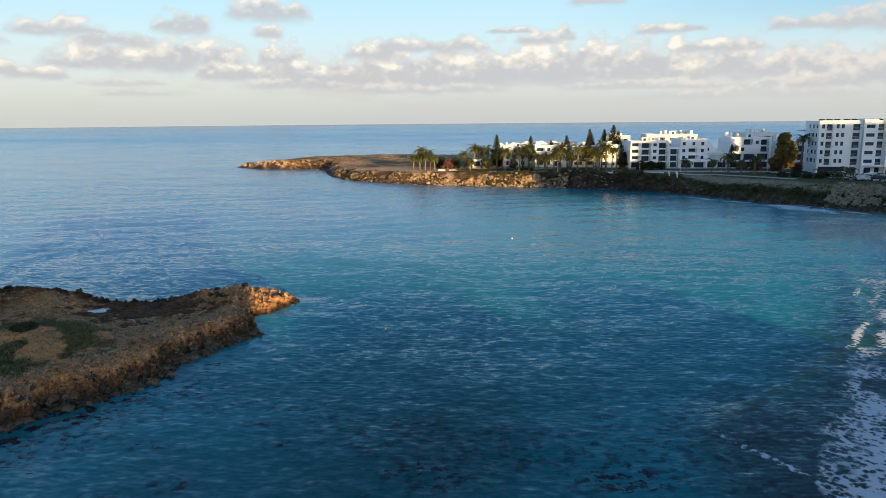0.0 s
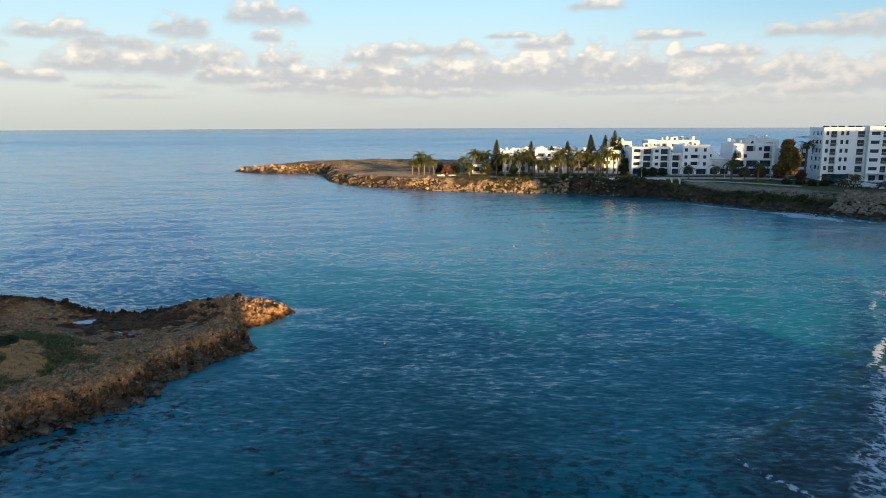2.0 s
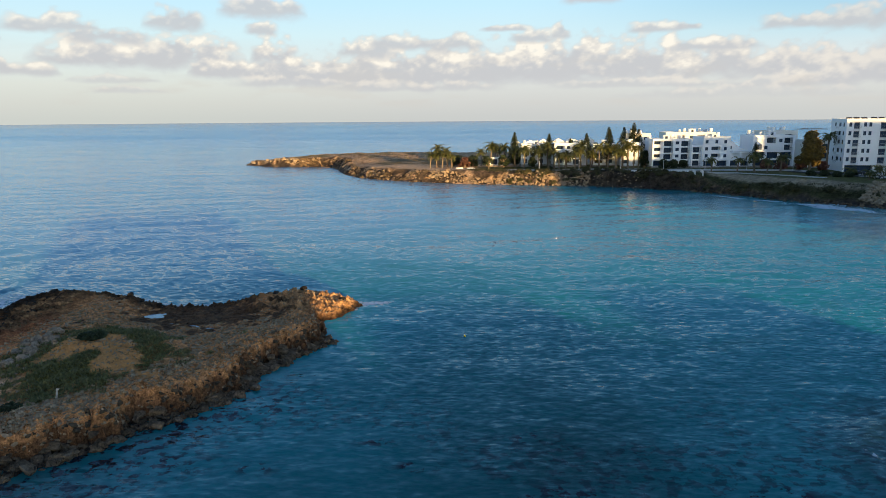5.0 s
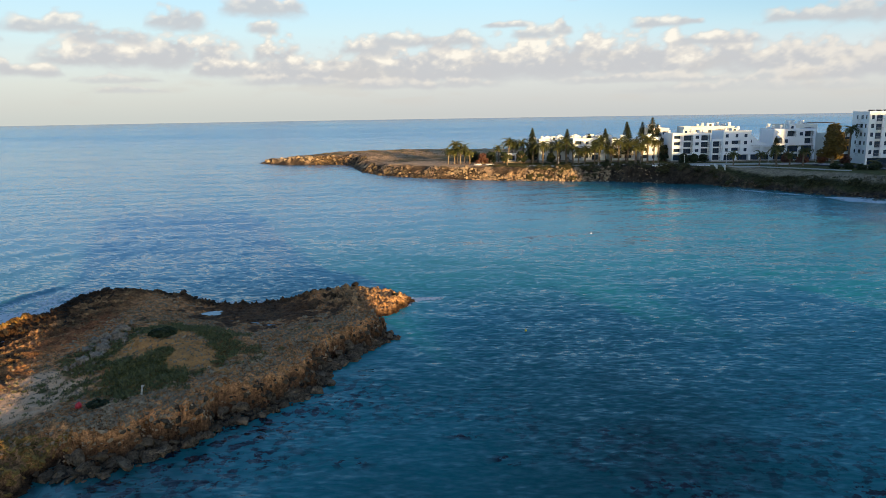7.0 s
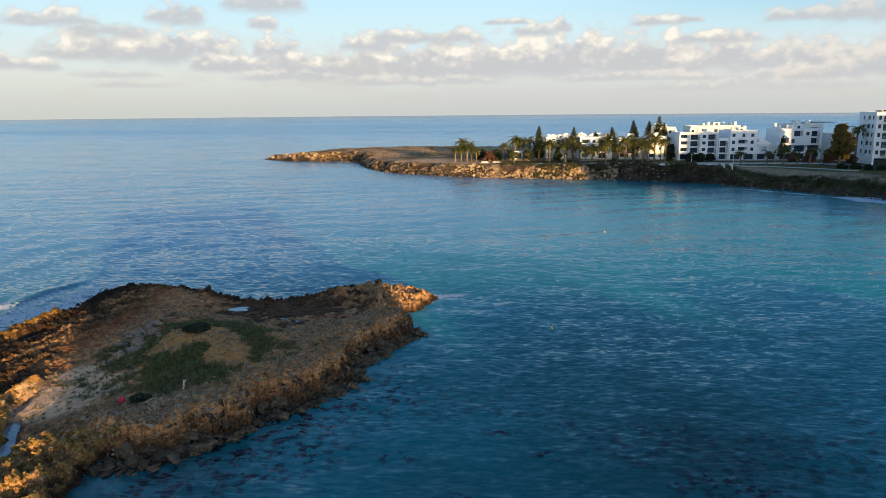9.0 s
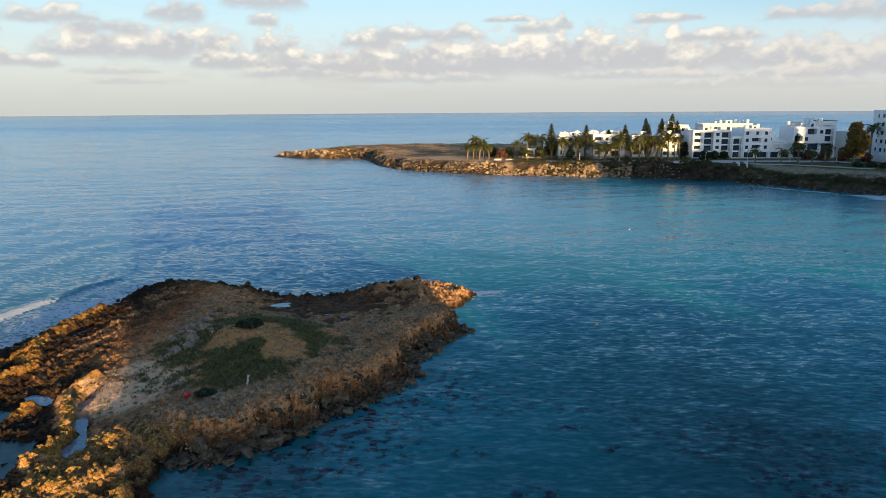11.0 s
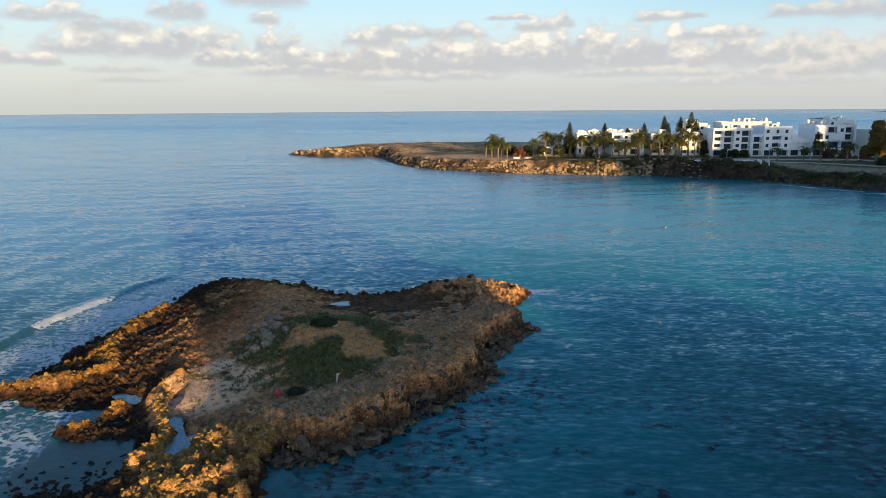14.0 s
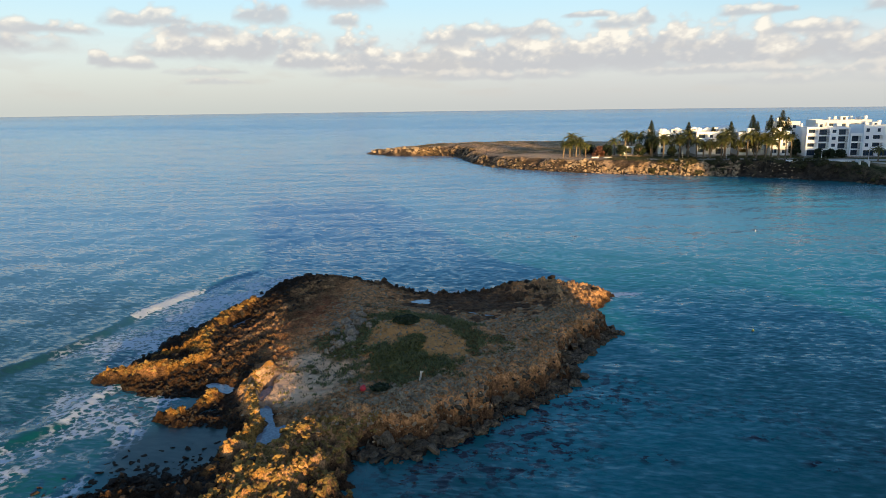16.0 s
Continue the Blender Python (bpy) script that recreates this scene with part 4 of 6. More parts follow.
def joined_stones(name, places, material, parent, label, rng):
    """Many small stones in one mesh."""
    kinds = []
    for k in range(14):
        base = hull_stone(900 + k, 11)
        base.verts.index_update()
        bmesh.ops.triangulate(base, faces=base.faces)
        kinds.append((np.array([v.co[:] for v in base.verts]), np.array([[v.index for v in f.verts] for f in base.faces])))
        base.free()
    V, F, used = [], [], 0
    for x, y, z, s in places:
        bv, bf = kinds[rng.randrange(14)]
        a, b = rng.uniform(0, 6.28), rng.uniform(-.5, .5)
        j = bv * np.array([rng.uniform(.8, 1.4), rng.uniform(.6, 1.1), rng.uniform(.6, 1.05)]) * s
        j = np.stack([j[:, 0] * math.cos(b) - j[:, 2] * math.sin(b), j[:, 1], j[:, 0] * math.sin(b) + j[:, 2] * math.cos(b)], 1)
        c, sn = math.cos(a), math.sin(a)
        V.append(np.stack([x + j[:, 0] * c - j[:, 1] * sn, y + j[:, 0] * sn + j[:, 1] * c, z + j[:, 2]], 1))
        F.append(bf + used)
        used += len(bv)
    me = raw_mesh(name, np.concatenate(V), np.concatenate(F).tolist(), material)
    ob = part(name, me, None, parent, label)
    ob["kind"] = "stuff"
    return ob


def along(pts, n, rng, lo, hi):
    """Random places along a polyline, set off sideways by lo .. hi (to its left)."""
    seg = [(Vector(p), Vector(q)) for p, q in zip(pts, pts[1:])]
    lens = [(q - p).length for p, q in seg]
    out = []
    for _ in range(n):
        r = rng.uniform(0, sum(lens))
        for (p, q), L in zip(seg, lens):
            if r <= L:
                break
            r -= L
        u = (q - p).normalized()
        o = rng.uniform(lo, hi)
        out.append((p.x + u.x * r - u.y * o, p.y + u.y * r + u.x * o))
    return out


rng = random.Random(11)
EAST_SHORE = [(-12.6, 42.9), (-10.8, 42.3), (-8.6, 43.8), (-5.6, 46.8), (-3.1, 50.5), (0.5, 54.2), (3.0, 57.8), (2.8, 62.3), (4.9, 66.8), (7.6, 71.3), (8.6, 72.5)]
pts = along(EAST_SHORE, 300, rng, -1.3, 1.5)
shore_d = to_line(np.array([p[0] for p in pts]), np.array([p[1] for p in pts]), ISLAND, True) * np.where(inside(np.array([p[0] for p in pts]), np.array([p[1] for p in pts]), ISLAND), 1, 0)
scatter_rocks(stone_meshes(9, SHOREROCK, 3), [(x, y, rng.uniform(-0.05, 0.2) + 0.62 * min(q, 1.4), rng.choice([.22, .28, .34, .4, .48, .58, .7])) for (x, y), q in zip(pts, shore_d)], isle, rng)
WEST_SHORE = [(-12.2, 36), (-16, 38), (-20, 37), (-25, 39), (-27, 44), (-31, 48), (-38, 52), (-38, 66), (-37, 78), (-35, 87), (-27, 91), (-16, 85.5), (-3, 88), (8, 87)]
rub = along(EAST_SHORE, 1500, rng, -1.0, 1.1)
rz = ground_z(rub)[0][0]
joined_stones("wet_rubble", [(x, y, max(z * 0.6, 0.0) + 0.02, rng.choice([.12, .16, .2, .26, .32])) for (x, y), z in zip(rub[:700], rz)], WETROCK, isle, "black wet rubble at the waterline", rng)
joined_stones("shore_rubble", [(x, y, max(z * 0.85, 0.0) + 0.05, rng.choice([.14, .2, .26, .32, .4, .48])) for (x, y), z in zip(rub[700:], rz[700:])], SHOREROCK, isle, "dark broken rubble at the foot of the steep side", rng)
rub = along(EAST_SHORE, 2600, rng, 1.2, 6.0)
rz = ground_z(rub)[0][0]
joined_stones("rim_stones", [(x, y, z - 0.02, rng.choice([.05, .07, .09, .12, .16, .24])) for (x, y), z in zip(rub, rz)], RIMSTONE, isle, "brown stones along the rim", rng)
rub = [(rng.gauss(-19.2, 1.1), rng.gauss(64.0, 3.0)) for _ in range(44)]
rz = ground_z(rub)[0][0]
scatter_rocks(stone_meshes(5, GREYROCK, 8), [(x, y, z + 0.05, rng.uniform(.25, .75)) for (x, y), z in zip(rub, rz)], isle, rng)
rub = [(rng.gauss(-19, 3.0), rng.gauss(55, 3.5)) for _ in range(170)]
rz = ground_z(rub)[0][0]
joined_stones("grey_stones", [(x, y, z - 0.02, rng.choice([.07, .1, .14, .2, .28])) for (x, y), z in zip(rub, rz)], GREYROCK, isle, "grey stones strewn on pale sand", rng)
rub = [(rng.gauss(-25.8, 2.8), rng.gauss(37.6, 1.9)) for _ in range(420)]
rz = ground_z(rub)[0][0]
joined_stones("lagoon_stones", [(x, y, max(z, -0.12) + 0.04, rng.choice([.14, .2, .28, .38])) for (x, y), z in zip(rub, rz)], WETROCK, isle, "dark wet stones in the lagoon", rng)
pts = along(WEST_SHORE[6:], 40, rng, -2.5, 1.5)
gz = ground_z(pts)[0][0]
scatter_rocks(stone_meshes(6, WETROCK, 5), [(x, y, max(z, -0.1) + 0.02, rng.uniform(.25, .6)) for (x, y), z in zip(pts, gz)], isle, rng)
cand = [(rng.uniform(-39, -21), rng.uniform(36, 84)) for _ in range(9000)]
gz, gd, gc, gw, gs, gp = (a[0] for a in ground_z(cand))
keep = [(x, y, z - 0.03, rng.choice([.1, .14, .18, .24, .3])) for (x, y), z, d, c, p in zip(cand, gz, gd, gc, gp) if d > 0.2 and c[0] < 0.13 and p < 0.2 and z > 0.0]
joined_stones("dark_knobs", keep[:2600], WETROCK, isle, "black knobbly limestone crust", rng)
cand = [(rng.uniform(-20.5, -11.2), rng.uniform(32, 45.5)) for _ in range(5200)] + along(LEDGES[1][0], 420, rng, -0.7, 0.7) + along(LEDGES[0][0], 260, rng, -0.7, 0.7) + along(LEDGES[2][0], 700, rng, -0.9, 0.7)
gz, gd, gc, gw, gs, gp = (a[0] for a in ground_z(cand))
keep = [(x, y, z - 0.02, rng.choice([.07, .09, .12, .16, .2, .28])) for (x, y), z, d, p, c in zip(cand, gz, gd, gp, gc) if d > 0.3 and p < 0.2 and z > 0.25 and c[0] > 0.19]
joined_stones("golden_knobs", keep, SUNROCK, isle, "pitted limestone knobs with gold sunlight in their colour", rng)
cand = [(rng.uniform(-24, 8), rng.uniform(44, 91)) for _ in range(11000)] + [(rng.gauss(-8, 6.0), rng.gauss(48.5, 2.6)) for _ in range(2500)] + [(rng.uniform(-12, 7), rng.uniform(62, 76)) for _ in range(2500)]
gz, gd, gc, gw, gs, gp = (a[0] for a in ground_z(cand))
keep = [(x, y, z - 0.02, rng.choice([.06, .08, .1, .13, .18, .24])) for (x, y), z, d, s, p, w, c in zip(cand, gz, gd, gs, gp, gw, gc) if d > 0.4 and s < 0.4 and p < 0.2 and z > 0.05 and w < 0.35 and c[0] < 0.60]
rng.shuffle(keep)
joined_stones("small_stones", keep[:9000], PALEROCK, isle, "loose pale limestone rubble", rng)


# ---- low plants of the islet ----
def tuft_mesh(name, places, material, blades, rng, spread=0.5, lean=0.8, width=0.10):
    V, F = [], []
    for x, y, z, s in places:
        for _ in range(blades):
            a, b = rng.uniform(0, 6.283), rng.uniform(0.2, 1.0)
            ox, oy = x + rng.gauss(0, spread) * s, y + rng.gauss(0, spread) * s
            dx, dy = math.cos(a), math.sin(a)
            w, h = width * s * rng.uniform(.7, 1.5), s * rng.uniform(.25, .8)
            tx, ty = ox + dx * h * lean * b, oy + dy * h * lean * b
            i = len(V)
            V += [(ox - dy * w, oy + dx * w, z - 0.03), (ox + dy * w, oy - dx * w, z - 0.03), (tx + dy * w * .6, ty - dx * w * .6, z + h), (tx - dy * w * .6, ty + dx * w * .6, z + h * .92)]
            F.append((i, i + 1, i + 2, i + 3))
    return raw_mesh(name, V, F, material)


cand = [(rng.gauss(-11.5, 6.0), rng.gauss(60, 7.0)) for _ in range(6500)]
gz, gd, gc, gw, gs, gp = (a[0] for a in ground_z(cand))
low = [(x, y, z, rng.uniform(.10, .34)) for (x, y), z, s, d in zip(cand, gz, gs, gd) if s > 0.45 and d > 2]
ob = part("low_scrub", tuft_mesh("low_scrub", low, SCRUB, 10, rng, 0.6, 1.5, 0.17), None, None)
tagged(ob, "dark green low coastal scrub on the islet's mound", "scrub", kind="stuff")
cand = [(rng.uniform(-30, 8), rng.uniform(40, 80)) for _ in range(7000)]
gz, gd, gc, gw, gs, gp = (a[0] for a in ground_z(cand))
dry = [(x, y, z, rng.uniform(.12, .30)) for (x, y), z, s, d, p, w in zip(cand, gz, gs, gd, gp, gw) if s < 0.5 and d > 1.5 and p < .1 and w < .3]
ob = part("dry_tufts", tuft_mesh("dry_tufts", dry[:1100], DRYGRASS, 7, rng, 0.4, 0.9, 0.10), None, None)
tagged(ob, "dry straw-coloured grass tufts between stones", "grass", kind="stuff")
cand = along([(-20, 47.5), (-17.5, 51), (-16.5, 55), (-17, 60), (-15.5, 66), (-10, 70)], 190, rng, -2.0, 2.4) + [(rng.gauss(-19.0, 2.2), rng.gauss(55.5, 3.2)) for _ in range(120)]
gz = ground_z(cand)[0][0]
ob = part("dark_tufts", tuft_mesh("dark_tufts", [(x, y, z, rng.uniform(.10, .28)) for (x, y), z in zip(cand, gz)], SCRUB, 12, rng, 0.4, 0.9, 0.14), None, None)
tagged(ob, "small dark cushion plants on pale sand", "plants", kind="stuff")


def leaf_cloud(name, blobs, count, size, material, rng, flat=0.0):
    """Leaf clumps spread through the outer shell of blobs (x, y, z, rx, ry, rz)."""
    V, F = [], []
    vol = [b[3] * b[4] + b[4] * b[5] + b[3] * b[5] for b in blobs]
    for _ in range(count):
        b = rng.choices(blobs, vol)[0]
        u = Vector((rng.gauss(0, 1), rng.gauss(0, 1), rng.gauss(0, 1))).normalized()
        r = rng.uniform(0.62, 1.06)
        c = Vector((b[0] + u.x * b[3] * r, b[1] + u.y * b[4] * r, b[2] + u.z * b[5] * r))
        q = (u * 0.5 + Vector((rng.gauss(0, 1), rng.gauss(0, 1), rng.gauss(0, 1) + flat))).to_track_quat("Z", "Y")
        s = size * rng.uniform(.6, 1.5)
        i = len(V)
        for px, py in ((-1, -.35), (-.2, -.7), (.9, -.3), (1.1, .35), (.1, .75), (-.9, .4)):
            V.append(c + q @ Vector((px * s, py * s, rng.uniform(-.2, .2) * s)))
        F += [(i, i + 1, i + 2, i + 3), (i, i + 3, i + 4, i + 5)]
    return raw_mesh(name, V, F, material)


def shrub(x, y, z, blobs, count, size, material, label, name="shrub", category="shrub", group=""):
    me = leaf_cloud(name, blobs, count, size, material, random.Random(int(x * 13 + y * 7)))
    ob = new(name, me)
    ob.matrix_basis = pose(x, y, z)
    return tagged(ob, label, category, group)


bz = ground_z([(-13.0, 62.8), (-13.9, 50.0), (-10.3, 47.4), (-12.6, 49.6)])[0][0]
shrub(-13.0, 63.2, bz[0], [(0, 0, 0.16, 1.25, 1.15, 0.34)], 900, 0.12, HEDGE, "round dark cushion bush on bare brown soil")
shrub(-12.6, 50.1, bz[3], [(0, 0, 0.2, .85, .6, .34)], 420, 0.10, HEDGE, "small dark bush beside a red buoy")


def red_buoy(x, y, z):
    """A stranded plastic buoy with its collar."""
    root = empty("stranded_buoy", pose(x, y, z, 18, 12, 40), "faded red plastic buoy lying among stones", "buoy")
    bm = bmesh.new()
    bmesh.ops.create_uvsphere(bm, u_segments=16, v_segments=10, radius=0.26)
    for v in bm.verts:
        v.co.z = v.co.z * 1.15 + 0.22
    part("float", bm, RED, root, smooth=True)
    bm = bmesh.new()
    tube(bm, [(0, 0, 0.48), (0, 0, 0.6)], [0.08, 0.06], 10)
    part("neck", bm, RED, root)


red_buoy(-14.2, 50.0, bz[1])


def driftwood_post(x, y, z):
    root = empty("driftwood_post", pose(x, y, z - 0.1, 4, 8, 20), "bleached driftwood post standing in dry grass", "post")
    bm = bmesh.new()
    tube(bm, [(0, 0, 0), (0.03, 0.02, 0.5), (0.0, 0.05, 0.95)], [0.10, 0.085, 0.07], 8)
    part("stem", bm, DRIFTWOOD, root, smooth=True)
    bm = bmesh.new()
    tube(bm, [(0.0, 0.03, 0.72), (0.18, 0.03, 0.98)], [0.06, 0.04], 7)
    part("branch", bm, DRIFTWOOD, root, smooth=True)


driftwood_post(-9.6, 51.2, ground_z([(-9.6, 51.2)])[0][0][0])


def mooring_buoy(x, y, material, label):
    root = empty("mooring_buoy", pose(x, y, 0.12), label, "buoy", "mooring buoys")
    bm = bmesh.new()
    bmesh.ops.create_uvsphere(bm, u_segments=16, v_segments=10, radius=0.13)
    part("float", bm, material, root, smooth=True)
    bm = bmesh.new()
    tube(bm, [(0, 0, 0.2), (0, 0, 0.36)], [0.05, 0.04], 8)
    part("eye", bm, STEEL, root)


mooring_buoy(23.4, 73.8, YELLOW, "small yellow mooring buoy afloat in the bay")
mooring_buoy(42.1, 136.1, PLASTIC_WHITE, "small white mooring buoy afloat in the bay")


# ---- the headland and the shore of the bay: one sheet ----
def coast_height(X, Y):
    Xw, Yw = X + 2.4 * fbm(X, Y, 13, 4, 201), Y + 2.4 * fbm(X, Y, 13, 4, 202)
    d = signed(Xw, Yw, COAST)
    far_lobe = step(318, 330, Y) * step(20, -10, X)
    top = 4.3 + 1.2 * step(40, 85, X) * step(150, 190, Y) - 1.0 * step(-5, -28, X) * (1 - far_lobe)
    top = top + 1.1 * np.exp(-(((X - 20) / 70) ** 2 + ((Y - 372) / 16) ** 2)) + far_lobe * (0.4 - 2.6 * step(-40, -92, X))
    beach = step(168, 150, Y)
    bank = step(96, 112, X) * (1 - beach)
    width = 5.5 + 9.0 * bank + 26 * beach
    z = top * step(0, 1, np.clip(d / width, 0, 1)) ** (1 - 0.3 * (1 - bank))
    rough = step(10, 3, d) * (1 - beach) * (1 - 0.4 * bank)
    z = z + rough * step(-0.5, 2, d) * (1.7 * (ridged(Xw, Yw, 8, 4, 210) - 0.5) + 0.8 * (ridged(X, Y, 2.6, 3, 220) - 0.45))
    z = z + far_lobe * 0.7 * (ridged(X, Y, 9, 4, 230) - 0.4) * step(1, 4, d) + 0.12 * fbm(X, Y, 6, 3, 240)
    z = np.where(d < 0, np.maximum(-4.0, d * 0.7), z)
    def blend(col, c, f):
        return col * (1 - f[..., None]) + np.array(c) * f[..., None]
    n3, n4 = fbm(X, Y, 14, 4, 250), fbm(X, Y, 3.5, 4, 255)
    col = np.zeros(X.shape + (3,)) + np.array([0.44, 0.295, 0.185])
    col = blend(col, (0.175, 0.132, 0.072), step(0.1, 0.5, n3 * 0.5 + step(290, 300, Y) * step(345, 325, Y) * step(-28, -10, X) * 0.9 - 0.25))
    col = blend(col, (0.27, 0.195, 0.115), 0.8 * far_lobe * step(0.0, 0.5, n4 + 0.1) + 0.75 * step(340, 352, Y) * step(-0.1, 0.4, n4))
    # tan rock on the sunlit stretch, dark beyond it: light put into the colour
    pale = step(76, 58, X)
    bare = step(20, 5, X - 0.5 * (280 - Y)) * step(300, 285, Y) * step(3, 6, d) * (1 - far_lobe) * step(-0.5, 0.1, n4 + 0.6)
    col = blend(col, (0.60, 0.41, 0.255), bare * 0.9)
    col = blend(col, (0.46, 0.30, 0.17), rough * step(-0.2, 0.3, n4) * 0.9 * pale)
    col = blend(col, (0.055, 0.043, 0.030), rough * (1 - pale))
    col = blend(col, (0.05, 0.038, 0.03), rough * pale * step(0.0, -0.35, n4 + 0.2 * n3) * 0.9)
    # shade in the clefts between boulders, painted into the rock colour
    gap_shade = step(0.05, -0.10, ridged(X, Y, 2.6, 3, 220) - 0.45 + 0.5 * (ridged(Xw, Yw, 8, 4, 210) - 0.5))
    col = blend(col, (0.035, 0.026, 0.019), rough * gap_shade * 0.85)
    lawn = step(22, 34, X) * step(150, 175, Y) * step(4.5, 7.5, d + 0.7 * n4) * step(285, 275, Y)
    col = blend(col, (0.060, 0.075, 0.022), lawn * 0.92)
    col = blend(col, (0.045, 0.045, 0.020), bank * step(3.0, 6.0, d + 2.0 * n4) * step(11, 8, d + 0.8 * n4))
    col = blend(col, (0.30, 0.245, 0.17), bank * step(8.5, 10, d + 0.8 * n4) * step(14.5, 12.5, d))
    col = blend(col, (0.115, 0.112, 0.045), bank * step(12.5, 14.5, d + 0.6 * n4))
    col = blend(col, (0.050, 0.040, 0.030), bank * step(5.0, 2.0, d + 1.5 * n4))
    col = blend(col, (0.30, 0.25, 0.19), beach)
    wet = step(1.9, 0.7, z + 0.8 * n4)
    col = blend(col, (0.045, 0.036, 0.030), wet * 0.85 * (1 - 0.6 * beach))
    return z, d, col, wet, np.maximum(0.7 * bare, 0.6 * bank * step(8.5, 10, d))


def build_coast():
    xs = np.concatenate([[-900, -500, -250], np.arange(-105, 175, 0.8), np.arange(176, 240, 3.0), [260, 300, 380, 520, 700, 900]])
    ys = np.concatenate([[-700, -400, -200], np.arange(-100, 150, 5.0), np.arange(150, 408, 0.8), [412, 420, 435, 460, 500, 560, 700, 900]])
    X, Y = np.meshgrid(xs, ys)
    z, d, col, wet, plain = coast_height(X, Y)
    me = grid_mesh("headland", xs, ys, z, FARLAND, True, d > -4.5, {"albedo": col, "wet": wet, "plain": plain})
    return tagged(new("ground", me), "rocky headland and shore of the bay with lawns", "headland", kind="structure")


coast = build_coast()


def coast_z(x, y):
    return float(coast_height(np.array([[x]], float), np.array([[y]], float))[0][0, 0])


rng = random.Random(23)
SHORE = [(-30, 303), (-20, 281), (-4, 265.5), (9, 259.5), (27, 250), (48, 246.5), (68, 241), (86, 234), (98, 225), (108, 211), (117, 197)]
pts = along(SHORE[3:7], 280, rng, 0.5, 5.5)
big = stone_meshes(8, PALEROCK, 9, 2, 0.6)
def on_coast(pts, lo, hi, sink=0.25):
    P = np.array(pts, float)
    zz = coast_height(P[:, 0][None, :], P[:, 1][None, :])[0][0]
    out = []
    for (x, y), z in zip(pts, zz):
        s = rng.uniform(lo, hi)
        out.append((x, y, max(float(z), -0.2) + s * sink, s))
    return out
scatter_rocks(big, on_coast(pts, .3, 1.05, .1), coast, rng)
P = along([(-62, 345), (-50, 347), (-40, 336), (-35, 320)], 500, rng, -0.6, 6.0)
joined_stones("far_cliff_stones", on_coast(P[:300], .3, .9, .1), ROCK, coast, "broken brown rock of the far cliff", rng)
joined_stones("far_cliff_rubble", on_coast(P[300:], .3, .8, .1), WETROCK, coast, "dark rubble of the far cliff", rng)
P = along(SHORE[:8], 1500, rng, -0.6, 5.5)
# dark stones stand in for shaded gaps as well as wet rubble
joined_stones("cliff_rubble", on_coast(P[:900], .25, .7, .1), WETROCK, coast, "dark stones for the cliff's shaded gaps and its wet rubble", rng)
joined_stones("cliff_stones", on_coast(P[900:], .2, .5, .1), PALEROCK, coast, "broken tan limestone of the cliff", rng)
dull = stone_meshes(6, SHOREROCK, 19, 2, 0.6)
scatter_rocks(dull, on_coast(along(SHORE[:4], 60, rng, 0.2, 4.5), .5, 1.3), coast, rng)
scatter_rocks(dull, on_coast(along(SHORE[8:] + [(126, 188), (135, 177), (141, 168)], 190, rng, -0.5, 4.0), .3, .75), coast, rng)
scatter_rocks(big, on_coast(along([(-92, 362), (-75, 350), (-62, 346), (-50, 348)], 45, rng, 0.3, 5), .5, 1.3), coast, rng)
RIPRAP = surface("riprap_limestone", (0.16, 0.122, 0.082), (0.40, 0.315, 0.215), 0.6, 0.9, 0.5, 3.0, 0.1, 0.35)
rip = on_coast(along([(129, 186), (138, 176), (144, 167)], 520, rng, 4.0, 13.0), .42, .85, 0.2)
scatter_rocks(stone_meshes(6, RIPRAP, 14, 2, 0.4), rip, coast, rng)


def reef(x, y, length, label):
    bm = bmesh.new()
    n = 60
    for k in range(n):
        t = k / (n - 1)
        w = 7 * math.sin(math.pi * t) + 1
        h = (1.6 + 0.8 * noise.noise(Vector((t * 9, y, 0)))) * math.sin(math.pi * t) ** 0.4
        for j, (yy, zz) in enumerate(((-w, -0.5), (-w * .5, h * .8), (w * .3, h), (w, -0.5))):
            bm.verts.new((t * length, yy + 1.5 * noise.noise(Vector((t * 20, j, 1))), zz))
    bm.verts.ensure_lookup_table()
    for k in range(n - 1):
        for j in range(3):
            a = k * 4 + j
            bm.faces.new([bm.verts[i] for i in (a, a + 4, a + 5, a + 1)])
    ob = new("reef", bm_mesh("reef", bm, WETROCK))
    ob.matrix_basis = pose(x, y, 0, 0, 0, -4)
    tagged(ob, label, "reef", "reefs", "structure")


reef(610, 1235, 60, "long low dark reef out at sea")
reef(1370, 2350, 150, "short low dark reef out at sea")

